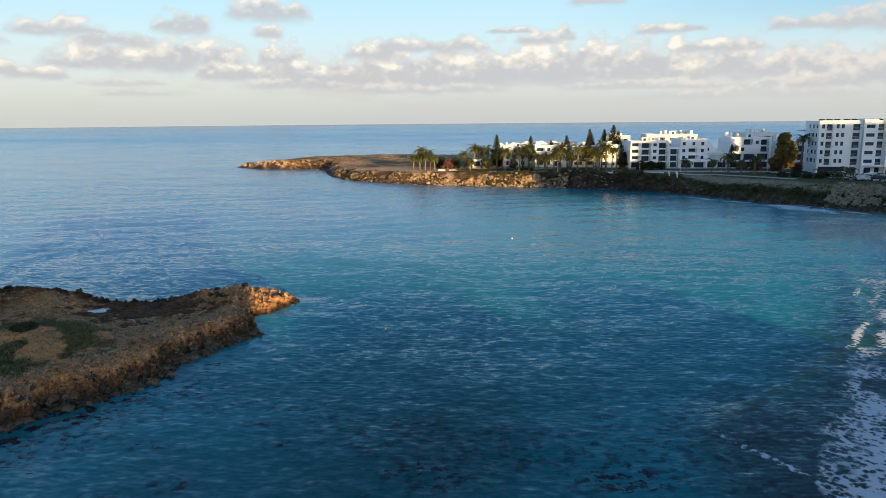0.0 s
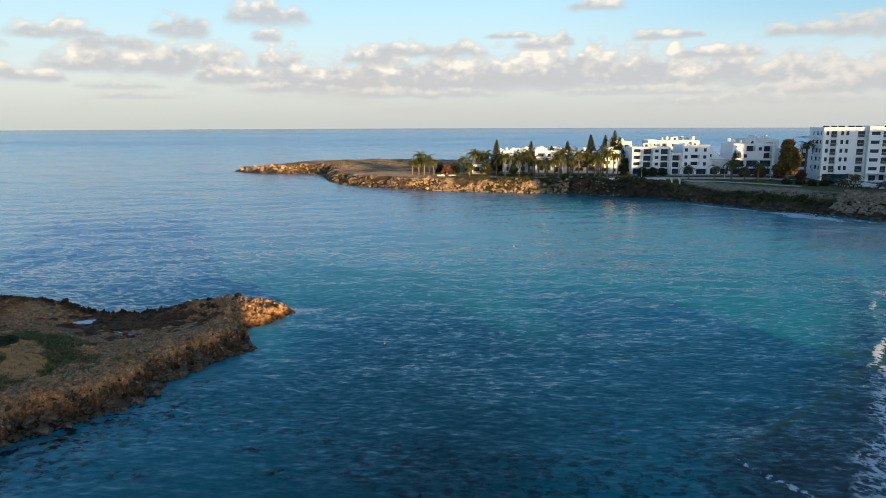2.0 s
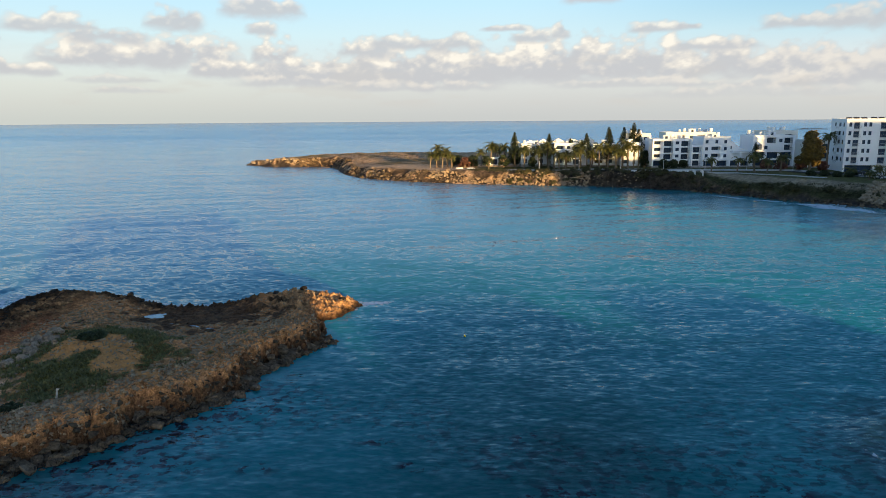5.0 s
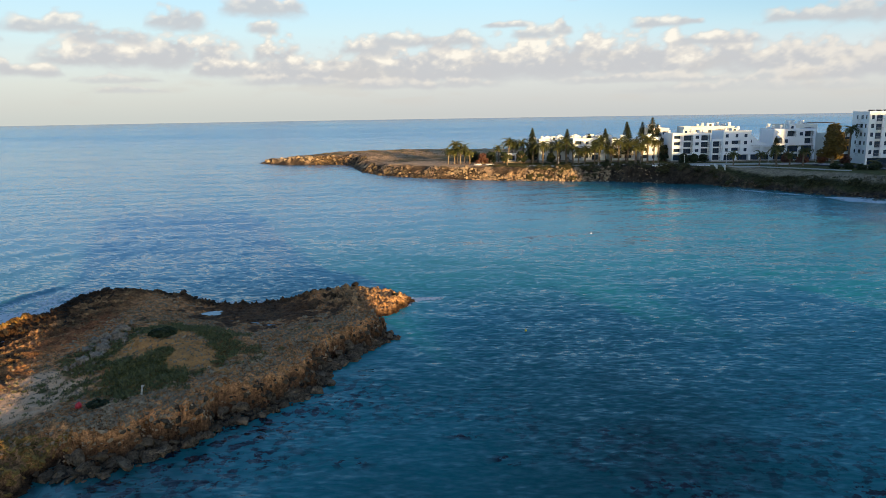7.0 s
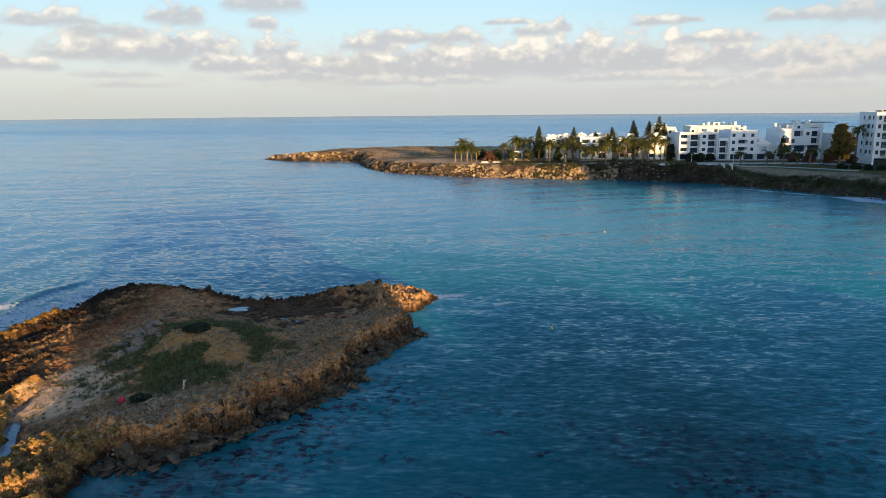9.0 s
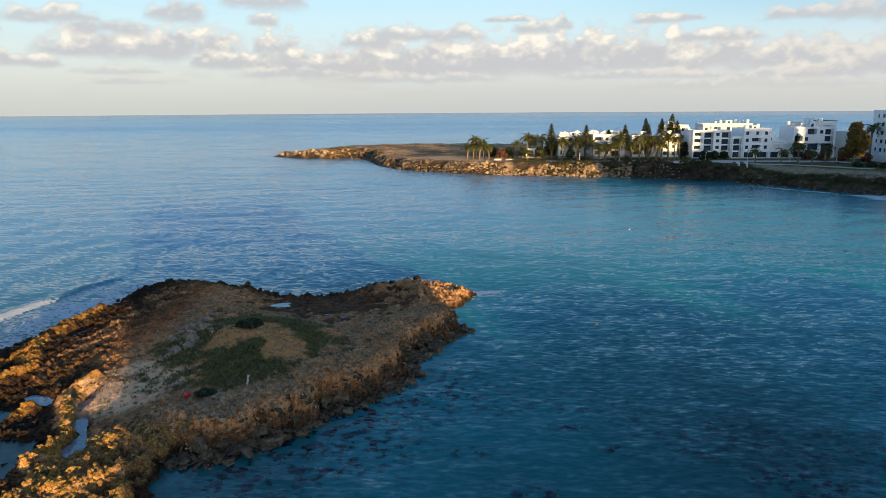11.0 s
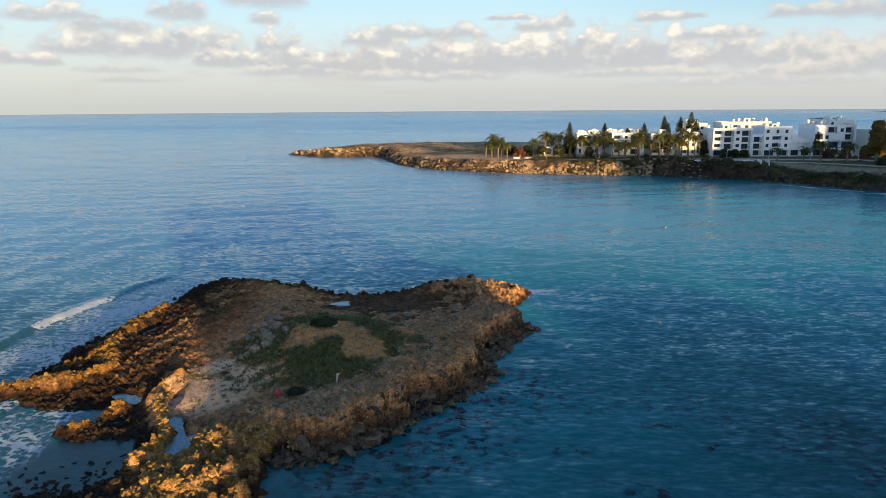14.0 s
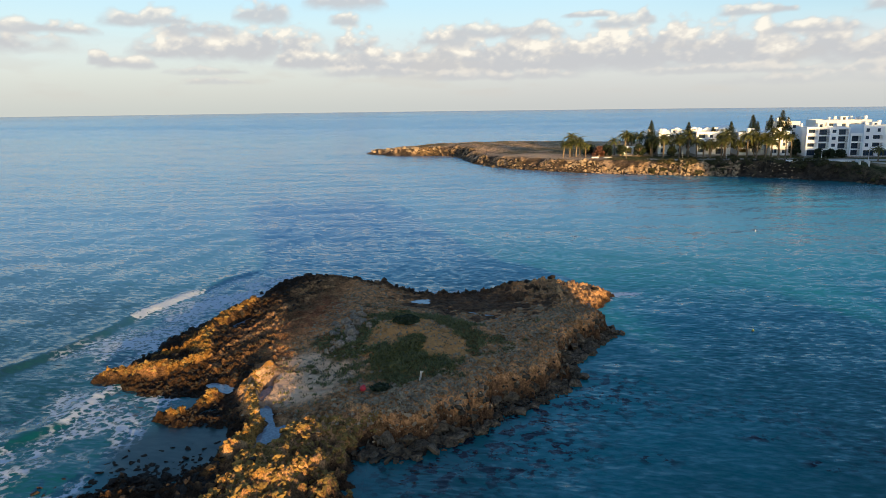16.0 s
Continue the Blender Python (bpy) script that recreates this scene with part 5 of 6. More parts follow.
# ---- trees of the headland ----
def palm_meshes(seed, height, fronds, reach, droop):
    rng = random.Random(seed)
    bm = bmesh.new()
    lean = rng.uniform(-.35, .35)
    P, R = [], []
    for k in range(11):
        t = k / 10
        P.append((lean * t * t, 0.15 * math.sin(3 * t), height * t))
        R.append((0.24 - 0.08 * t) * (1 + 0.10 * (k % 2)) + (0.10 if k == 0 else 0) + (0.10 if k == 10 else 0))
    tube(bm, P, R, 8)
    trunk = bm_mesh("trunk", bm, BARK)
    V, F = [], []
    cx, cy, cz = P[-1]
    for f in range(fronds):
        a = 2.399 * f + rng.uniform(-.2, .2)
        up = 1.2 - 1.75 * (f / fronds) + rng.uniform(-.25, .25)
        L = reach * rng.uniform(.62, 1.15)
        px, pz, ang = 0.1, 0.0, up
        prev = None
        for k in range(9):
            t = k / 8
            hw = L * 0.20 * math.sin(math.pi * min(1, 0.12 + 0.86 * t)) * 0.9
            sx, sy = math.cos(a), math.sin(a)
            x, y, z = cx + sx * px, cy + sy * px, cz + pz
            # a pair of leaflet fans at each step, hanging a little
            if k:
                for side in (1, -1):
                    i = len(V)
                    tipx, tipz = px + L * 0.10, pz - hw * 0.45
                    V += [(prev[0], prev[1], prev[2]), (x, y, z), (cx + sx * tipx - sy * side * hw, cy + sy * tipx + sx * side * hw, cz + tipz)]
                    F.append((i, i + 1, i + 2))
                    j = len(V)
                    mx, mz = (px + tipx) / 2, pz - hw * 0.28
                    V += [(x, y, z), (prev[0], prev[1], prev[2]), (cx + sx * (mx - L * .05) - sy * side * hw * .8, cy + sy * (mx - L * .05) + sx * side * hw * .8, cz + mz - 0.05)]
                    F.append((j, j + 1, j + 2))
            prev = (x, y, z)
            px += math.cos(ang) * L / 8
            pz += math.sin(ang) * L / 8
            ang -= droop / 8 * (0.7 + t)
    crown = raw_mesh("crown", V, F, PALM)
    # old fronds hanging under the crown
    V, F = [], []
    for f in range(16):
        a = rng.uniform(0, 6.283)
        l = rng.uniform(.5, 1.0) * reach * .45
        i = len(V)
        sx, sy = math.cos(a), math.sin(a)
        V += [(cx + sx * .2 - sy * .12, cy + sy * .2 + sx * .12, cz), (cx + sx * .2 + sy * .12, cy + sy * .2 - sx * .12, cz), (cx + sx * .55 + sy * .2, cy + sy * .55 - sx * .2, cz - l), (cx + sx * .55 - sy * .2, cy + sy * .55 + sx * .2, cz - l * .9)]
        F.append((i, i + 1, i + 2, i + 3))
    skirt = raw_mesh("dead_fronds", V, F, DRYGRASS)
    return trunk, crown, skirt


def make_palm(seed, height, fronds=30, reach=2.6, droop=1.9, label=""):
    t, c, s = palm_meshes(seed, height, fronds, reach, droop)
    root = empty("palm_tree", pose(0, 0, 0), label, "palm tree", "palms of the promenade")
    part("trunk", t, None, root)
    part("crown", c, None, root)
    part("dead_fronds", s, None, root)
    return root


def plant(src, places, rng, sink=0.15, lo=.72, hi=1.12, grow=1.0):
    """Sets out a tree at places on the headland: the first is the tree itself."""
    for k, (x, y, *rest) in enumerate(places):
        s = (rest[0] if rest else rng.uniform(lo, hi)) * grow
        m = pose(x, y, coast_z(x, y) - sink, rng.uniform(-3, 3), rng.uniform(-3, 3), rng.uniform(0, 360)) @ Matrix.Scale(s, 4)
        if k:
            ob = copy_thing(src, m)
            ob.matrix_basis = m
        else:
            src.matrix_basis = m


rng = random.Random(5)
tall = make_palm(1, 5.6, 34, 2.9, 1.9, "date palm with a full sunlit crown by the promenade")
mid = make_palm(2, 4.2, 30, 2.6, 2.1, "date palm with a bushy crown on the lawn")
slim = make_palm(3, 7.4, 26, 2.3, 1.7, "tall slim palm beside white apartments")
low = make_palm(4, 2.6, 30, 2.9, 2.0, "short broad palm by the car park")
plant(mid, [(10, 277), (12.6, 279), (15, 276.5), (18.8, 278), (33.4, 268), (59.5, 257), (61.5, 256), (72.5, 262), (107.7, 234), (116, 233), (121.6, 232.5), (124.6, 230), (64, 268), (66.5, 270), (130, 232)], rng, grow=1.28)
plant(tall, [(13.5, 280), (17, 281.5), (31, 287), (35, 286), (38, 289), (41, 284), (47, 282), (49.5, 279), (52.5, 280), (55, 276), (57, 271), (67, 258), (71, 257), (74, 256), (77.3, 256), (82, 255.5), (84.5, 255), (44.5, 277), (58.5, 264), (69, 266), (62.5, 262), (53, 268), (47.5, 270), (79.5, 253.5), (65, 255)], rng, grow=1.38)
plant(slim, [(78.5, 262), (80.8, 257), (86.5, 254.5), (88, 253.5), (84.2, 262), (148.6, 239, 1.35), (37, 291)], rng, grow=1.2)
plant(low, [(144.3, 216.5), (143.6, 205), (151, 214)], rng)


def norfolk_pine(seed, height):
    """A tiered araucaria: straight trunk, whorls of drooping boughs."""
    rng = random.Random(seed)
    bm = bmesh.new()
    tube(bm, [(0, 0, 0), (0, 0, height * .5), (0.05, 0, height)], [0.28, 0.18, 0.03], 8)
    trunk = bm_mesh("trunk", bm, BARK)
    V, F = [], []
    z = height * 0.24
    while z < height * 0.985:
        t = (z - height * .24) / (height * .76)
        L = height * 0.20 * (1 - t) ** 0.8 + 0.25
        k = 9 if t < .8 else 6
        a0 = rng.uniform(0, 6.28)
        for b in range(k):
            a = a0 + 6.283 * b / k + rng.uniform(-.15, .15)
            sx, sy, l = math.cos(a), math.sin(a), L * rng.uniform(.8, 1.15)
            for s in range(7):
                u = (s + .5) / 7
                r, zz = l * u, z + l * (0.22 * u - 0.30 * u * u) + rng.uniform(-.06, .06)
                w = l * 0.30 * (1.1 - u * .6)
                for side in (1, -1):
                    i = len(V)
                    V += [(sx * (r - l * .08), sy * (r - l * .08), zz), (sx * (r + l * .09), sy * (r + l * .09), zz + .03), (sx * (r + l * .10) - sy * side * w, sy * (r + l * .10) + sx * side * w, zz + rng.uniform(.0, .22)), (sx * r - sy * side * w * .7, sy * r + sx * side * w * .7, zz - rng.uniform(.05, .25))]
                    F += [(i, i + 1, i + 2), (i, i + 2, i + 3)]
        z += height * (0.040 - 0.018 * t)
    root = empty("norfolk_pine", pose(0, 0, 0), "dark tiered pine rising above palms and roofs", "pine tree", "pines of the headland")
    part("trunk", trunk, None, root)
    part("crown", raw_mesh("crown", V, F, PINE), None, root)
    return root


plant(norfolk_pine(1, 14.0), [(44.5, 281, 1.02), (57.8, 280, .95), (83.5, 282, 1.08), (72, 270, .92), (66, 272, .8)], rng)
plant(norfolk_pine(2, 15.5), [(90.2, 272, 1.08), (78.5, 264, .84), (92.2, 270, .92), (87.5, 276, .96), (128.5, 250, .62)], rng)


def broad_tree(x, y, height, radius, material, count, label, seed):
    rng = random.Random(seed)
    root = empty("tree", pose(x, y, coast_z(x, y) - .2), label, "tree")
    bm = bmesh.new()
    tube(bm, [(0, 0, 0), (.1, .05, height * .22), (.05, 0, height * .45), (0, 0, height * .7)], [.55, .40, .28, .1], 9)
    for k in range(7):
        a = 6.283 * k / 7
        tube(bm, [(0, 0, height * (.22 + .03 * k)), (math.cos(a) * radius * .45, math.sin(a) * radius * .45, height * (.42 + .04 * k)), (math.cos(a) * radius * .75, math.sin(a) * radius * .75, height * (.55 + .04 * k))], [.2, .12, .04], 6)
    part("trunk", bm, BARK, root)
    blobs = []
    for k in range(26):
        a, r, h = rng.uniform(0, 6.283), radius * math.sqrt(rng.uniform(0, 1)) * .78, rng.uniform(.22, .92)
        wide = math.sin(math.pi * min(1, .18 + .80 * h)) ** .7
        blobs.append((math.cos(a) * r * wide, math.sin(a) * r * wide, height * h, radius * .34, radius * .34, radius * .30))
    part("crown", leaf_cloud("crown", blobs, count, 0.26, material, rng), None, root)
    return root


broad_tree(139.5, 232, 14.0, 4.6, OLIVE, 7000, "large broad tree with brown-green evening-lit leaves", 7)
broad_tree(92.5, 262, 6.0, 2.6, HEDGE, 1800, "dark broad tree against white apartments", 8)
for x, y, h, r in ((97, 252.5, 3.4, 1.9), (100.5, 252.5, 3.2, 1.9), (104, 252.8, 3.0, 1.8)):
    broad_tree(x, y, h, r, HEDGE, 1100, "clipped dark tree shading an apartment entrance", int(x))
for x, y, h, r in ((135, 243, 3.6, 2.2), (141, 241, 3.4, 2.2), (131, 246, 3.8, 2.0), (146, 236, 3.2, 2.0)):
    broad_tree(x, y, h, r, PINKISH, 1000, "small tree with reddish blossom by the promenade", int(x))
for x, y, h, r, m in ((24, 279, 4.0, 2.6, PINKISH), (27.5, 281, 4.6, 2.6, HEDGE), (40, 280, 5.0, 2.6, HEDGE), (21, 287, 4.2, 3.0, HEDGE), (51, 271, 4.4, 2.0, HEDGE), (63, 274, 4.5, 2.2, HEDGE), (76, 268, 4.5, 2.2, OLIVE), (45, 286, 6.0, 3.0, HEDGE), (33, 283, 4.4, 2.2, HEDGE)):
    broad_tree(x, y, h, r, m, 1300, "low garden tree between palms", int(x * 3))
for x, y in ((139, 214), (142.5, 213.5), (147, 219.5), (137, 217.5), (133.5, 219)):
    z = coast_z(x, y)
    shrub(x, y, z, [(0, 0, .8, 1.5, 1.1, 1.0), (.8, .3, .6, 1.0, .9, .8)], 500, .2, HEDGE, "rounded dark hedge bush by the car park", "hedge_bush", "bush", "hedges")
rng = random.Random(8)
pts = along([(40, 252.5), (60, 248), (80, 242), (93, 235.5)], 60, rng, -2.5, 3.5) + along([(96, 233), (112, 217), (122, 204), (131, 194)], 22, rng, -4, 1)
V = [(x, y, coast_z(x, y), rng.uniform(.5, 1.2)) for x, y in pts]
blobs = [(x, y, z + s * .3, s * 1.3, s * 1.1, s * .7) for x, y, z, s in V]
tagged(new("bank_shrubs", leaf_cloud("bank_shrubs", blobs, 11000, .2, GREENGRASS, rng)), "low green shrubs along the bank above the shore", "shrubs", kind="stuff")
pts = along([(24, 262), (45, 254), (62, 249), (90, 240)], 800, rng, -1.5, 7) + along([(92, 236), (104, 221), (124, 202), (134, 192)], 500, rng, -1.5, 3.5)
gr = [(x, y, coast_z(x, y), rng.uniform(.3, .7)) for x, y in pts]
tagged(new("bank_grass", tuft_mesh("bank_grass", gr, GREENGRASS, 9, rng, .6, .7, .12)), "rough green grass on the bank", "grass", kind="stuff")
pts = [(rng.uniform(-30, 25), rng.uniform(308, 372)) for _ in range(900)] + [(rng.uniform(-85, -20), rng.uniform(346, 382)) for _ in range(500)]
gr = [(x, y, coast_z(x, y), rng.uniform(.15, .42)) for x, y in pts]
tagged(new("heath", tuft_mesh("heath", [g for g in gr if g[2] > 1.5], DRYGRASS, 8, rng, .7, .8, .2)), "dry brown low heath on the headland", "scrub", kind="stuff")

# ---- buildings ----
def holed_wall(bm, w, h, t, holes, y=0.0, x0=0.0):
    """A wall slab with real openings: holes are (x, z, width, height)."""
    xs = sorted({0.0, w, *[a for o in holes for a in (o[0], o[0] + o[2])]})
    zs = sorted({0.0, h, *[a for o in holes for a in (o[1], o[1] + o[3])]})
    for a, b in zip(xs, xs[1:]):
        run = None
        for c, d in zip(zs, zs[1:]):
            mx, mz = (a + b) / 2, (c + d) / 2
            solid = not any(o[0] < mx < o[0] + o[2] and o[1] < mz < o[1] + o[3] for o in holes)
            if solid:
                run = (run[0], d) if run else (c, d)
            if run and (not solid or d == zs[-1]):
                box(bm, x0 + a, x0 + b, y, y + t, run[0], run[1])
                run = None


def window(root, x, z, w, h, y, leaves=2):
    """A framed window with its panes."""
    f = 0.07
    fr = part("window", boxes((x, x + w, y, y + .08, z, z + f), (x, x + w, y, y + .08, z + h - f, z + h), (x, x + f, y, y + .08, z + f, z + h - f), (x + w - f, x + w, y, y + .08, z + f, z + h - f),
                              *[(x + w * k / leaves - .03, x + w * k / leaves + .03, y + .005, y + .075, z + f, z + h - f) for k in range(1, leaves)]), FRAME, root)
    part("pane", boxes((x + f, x + w - f, y + .03, y + .05, z + f, z + h - f)), PANE, fr)
    return fr


def balcony(root, x, z, w, h, solid, depth=1.4, out=0.0):
    """The rail or parapet of a loggia and the glass door at its back."""
    if solid:
        part("parapet", boxes((x, x + w, -out, .12 - out, z, z + .75)), RENDER_WHITE, root)
    else:
        n = max(3, int(w / .35))
        part("railing", boxes((x, x + w, -out, .05 - out, z + .92, z + .98), (x, x + w, -out, .05 - out, z + .1, z + .15),
                              *[(x + w * k / n - .02, x + w * k / n + .02, .005 - out, .045 - out, z + .15, z + .92) for k in range(n + 1)]), FRAME, root)
    window(root, x + w * .12, z + .02, w * .76, min(2.1, h - .1), depth - .1, 3)


def house(name, x, y, z, turn, w, d, h, floors, holes, label, mat=None, group="white apartments", parapet=.5, roof_mat=None, foot=1.5):
    """A flat-roofed block. holes: (kind, x, z, w, h) with kind w window, b loggia with parapet, r loggia with rail, o open arcade."""
    mat = mat or RENDER_WHITE
    root = empty(name, pose(x, y, z, 0, 0, turn), label, "building", group)
    bm = bmesh.new()
    holed_wall(bm, w, h + parapet, .25, [o[1:] for o in holes])
    box(bm, 0, .25, .25, d - .25, 0, h + parapet)
    box(bm, w - .25, w, .25, d - .25, 0, h + parapet)
    box(bm, 0, w, d - .25, d, 0, h + parapet)
    part("wall", bm, mat, root)
    fh = h / floors
    [part("floor_slab", boxes((.25, w - .25, .25, 1.4, fh * k - .15, fh * k + .02)), mat, root) for k in range(1, floors)]
    part("inner_wall", boxes((.26, w - .26, 1.4, 1.6, 0, h - .25)), mat, root)
    part("roof", boxes((.25, w - .25, .25, d - .25, h - .22, h)), roof_mat or PAVE, root)
    part("foundation", boxes((-.1, w + .1, -.1, d + .1, -foot, 0)), CONCRETE, root)
    for o in holes:
        k, ox, oz, ow, oh = o
        if k == "w":
            window(root, ox, oz, ow, oh, .12)
            part("sill", boxes((ox - .08, ox + ow + .08, -.07, .1, oz - .07, oz)), mat, root)
        elif k in "br":
            balcony(root, ox, oz, ow, oh, k == "b")
        elif k == "o":
            window(root, ox + .1, oz + .02, ow - .2, oh - .2, 1.25, 3)
    return root


def rows_of(cols, floors, fh, first=0, skip=()):
    """The same openings on each floor. cols: (kind, x, sill, w, h)."""
    return [(k, x, f * fh + s, w, h) for f in range(first, floors) for n, (k, x, s, w, h) in enumerate(cols) if (f, n) not in skip]


G = 6.0
# middle block with loggias
house("apartment_building", 93.6, 256, G, 0, 14.2, 11, 9.6, 4,
      rows_of([("b", .5, .1, 3.0, 1.95), ("r", 4.1, .1, 3.4, 1.95), ("w", 8.4, .8, 1.3, 1.1), ("r", 10.5, .1, 3.2, 1.95)], 4, 2.4, 1) + [("o", .5, .05, 3.2, 2.1), ("o", 4.2, .05, 3.2, 2.1), ("o", 7.9, .05, 2.2, 2.1), ("o", 10.6, .05, 3.1, 2.1)],
      "white four-storey apartment block with dark shaded loggias")
house("apartment_building", 107.8, 255.2, G, 0, 3.8, 11, 7.4, 3, rows_of([("r", .4, .1, 3.0, 2.0)], 3, 2.45), "narrow white apartment bay with stacked balconies")
house("apartment_building", 111.6, 254.6, G, 0, 10.0, 12, 10.3, 4,
      rows_of([("w", .8, .7, 1.1, 1.2), ("b", 3.1, .1, 3.2, 2.0), ("w", 7.6, .7, 1.1, 1.2)], 4, 2.55, 1, {(3, 1)}) + [("w", 4.4, 8.35, 1.0, 1.2)] + [("o", .5, .05, 4.0, 2.1), ("o", 5.3, .05, 4.0, 2.1)],
      "white apartment block with square windows over an arcade")


def sloped_wing(x, y, z):
    root = empty("apartment_wing", pose(x, y, z), "low white wing with a sloping stair wall and arcade", "building", "white apartments")
    bm = bmesh.new()
    holed_wall(bm, 8.0, 5.3, .25, [(.4, .05, 3.3, 2.1), (4.2, .05, 3.3, 2.1), (1.0, 2.9, 2.6, 1.9), (4.6, 2.9, 2.8, 1.9)])
    box(bm, 0, .25, .25, 11, 0, 5.3)
    box(bm, 7.75, 8, .25, 11, 0, 5.3)
    box(bm, 0, 8, 10.75, 11, 0, 5.3)
    part("wall", bm, RENDER_WHITE, root)
    bm = bmesh.new()
    prof = [(0, 5.3), (8.0, 5.3), (8.0, 5.6), (4.6, 6.6), (1.8, 9.0), (0, 9.6)]
    for yy in (3.0, 3.3):
        [bm.verts.new((px, yy, pz)) for px, pz in prof]
    bm.verts.ensure_lookup_table()
    v, n = bm.verts, len(prof)
    bm.faces.new([v[i] for i in range(n)])
    bm.faces.new([v[n + i] for i in reversed(range(n))])
    for i in range(n):
        bm.faces.new((v[i], v[n + i], v[n + (i + 1) % n], v[(i + 1) % n]))
    part("stair_wall", bm, RENDER_WHITE, root)
    part("roof", boxes((.25, 7.75, .25, 10.75, 5.05, 5.27)), PAVE, root)
    part("inner_wall", boxes((.26, 7.74, 1.4, 1.6, 0, 5.0)), RENDER_WHITE, root)
    part("floor_slab", boxes((.25, 7.75, .25, 1.4, 2.45, 2.65)), RENDER_WHITE, root)
    part("foundation", boxes((-.1, 8.1, -.1, 11, -1.5, 0)), CONCRETE, root)
    for ox in (.5, 4.3):
        window(root, ox, .07, 3.1, 1.9, 1.25, 3)
    window(root, .55, 6.2, 1.2, 1.1, 2.93)


sloped_wing(121.6, 255, G)
house("apartment_building", 129.6, 254.5, G, 0, 15.2, 12, 10.7, 4,
      [("o", .4, .05, 4.4, 2.2), ("o", 5.3, .05, 4.4, 2.2), ("o", 10.2, .05, 4.4, 2.2), ("o", .4, 2.8, 4.4, 2.4), ("o", 5.3, 2.8, 4.4, 2.4), ("o", 10.2, 2.8, 4.4, 2.4), ("w", 4.2, 6.1, 1.2, 1.3), ("r", 5.0, 8.4, 3.2, 2.0), ("w", 9.4, 8.7, 1.2, 1.2), ("r", .5, 5.9, 2.8, 2.0), ("r", 11.3, 8.3, 3.0, 2.0), ("r", 11.3, 5.8, 3.0, 2.0)],
      "white apartment block with a tall dark arcade and balconies")
# blocks behind: white walls given cream render, evening warmth put into the colour
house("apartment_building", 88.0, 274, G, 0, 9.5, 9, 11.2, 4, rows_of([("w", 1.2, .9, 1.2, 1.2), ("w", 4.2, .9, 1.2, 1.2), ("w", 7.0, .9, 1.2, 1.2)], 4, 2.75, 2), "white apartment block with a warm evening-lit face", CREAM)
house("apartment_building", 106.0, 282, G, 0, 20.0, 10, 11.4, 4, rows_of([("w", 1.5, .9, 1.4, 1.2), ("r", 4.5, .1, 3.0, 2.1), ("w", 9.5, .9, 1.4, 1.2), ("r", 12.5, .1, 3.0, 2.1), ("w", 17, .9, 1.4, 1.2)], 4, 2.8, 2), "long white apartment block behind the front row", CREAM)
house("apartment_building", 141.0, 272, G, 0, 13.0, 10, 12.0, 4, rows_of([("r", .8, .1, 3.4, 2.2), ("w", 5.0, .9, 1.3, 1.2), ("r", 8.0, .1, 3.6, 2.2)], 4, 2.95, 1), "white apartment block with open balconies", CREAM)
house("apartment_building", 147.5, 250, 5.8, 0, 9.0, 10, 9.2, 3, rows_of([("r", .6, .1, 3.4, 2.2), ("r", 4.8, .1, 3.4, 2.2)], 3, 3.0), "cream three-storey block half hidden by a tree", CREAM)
# low blocks behind the palms
house("apartment_building", 59.0, 268, 5.8, 0, 12.5, 10, 8.0, 3, rows_of([("b", .7, .1, 3.0, 2.1), ("w", 4.8, .9, 1.2, 1.1), ("r", 7.2, .1, 3.4, 2.1)], 3, 2.65), "white three-storey block behind a row of palms")
house("apartment_building", 73.5, 266, 5.8, 0, 9.5, 10, 7.6, 3, rows_of([("b", .7, .1, 3.2, 2.0), ("b", 5.0, .1, 3.2, 2.0)], 3, 2.5), "white balconied block between tall pines")
house("apartment_building", 84.0, 263, 5.8, 0, 7.0, 10, 8.2, 3, rows_of([("b", .6, .1, 2.4, 2.0), ("w", 4.2, .7, 1.0, 1.2)], 3, 2.7), "white end block with arched balconies")
house("apartment_building", 47.0, 278, 5.4, 0, 10.5, 9, 7.8, 3, rows_of([("w", .9, .5, 1.4, 1.6), ("w", 4.2, .5, 1.4, 1.6), ("w", 7.4, .5, 1.4, 1.6)], 3, 2.6), "white block with dark tall windows behind palms")
house("beach_bar", 34.5, 284, 5.0, 0, 7.0, 5, 2.6, 1, [("o", .4, .05, 2.8, 2.2), ("o", 3.8, .05, 2.8, 2.2)], "small white garden pavilion under palms", None, "garden pavilions", .3)


def gable_house(x, y, z, w, d, h, label):
    root = empty("villa", pose(x, y, z), label, "building", "gabled villas")
    part("wall", boxes((0, w, 0, d, -1.5, h)), CREAM, root)
    bm = bmesh.new()
    v = [bm.verts.new(p) for p in ((-.3, -.3, h), (w + .3, -.3, h), (w / 2, -.3, h + w * .28), (-.3, d + .3, h), (w + .3, d + .3, h), (w / 2, d + .3, h + w * .28))]
    for f in ((0, 1, 2), (5, 4, 3), (0, 2, 5, 3), (2, 1, 4, 5), (1, 0, 3, 4)):
        bm.faces.new([v[i] for i in f])
    part("roof", bm, RENDER_WHITE, root)
    window(root, w * .3, h * .62, w * .4, 1.3, -.08)


for k, (x, y, w, h) in enumerate(((50.5, 300, 4.6, 7.2), (56.5, 304, 4.6, 7.5), (62.5, 300, 4.8, 7.8), (69, 304, 4.6, 7.6), (45, 306, 4.4, 6.8), (75.5, 300, 5, 8.2))):
    gable_house(x, y, 6.0, w, 8, h, "cream gabled villa catching the last sun")


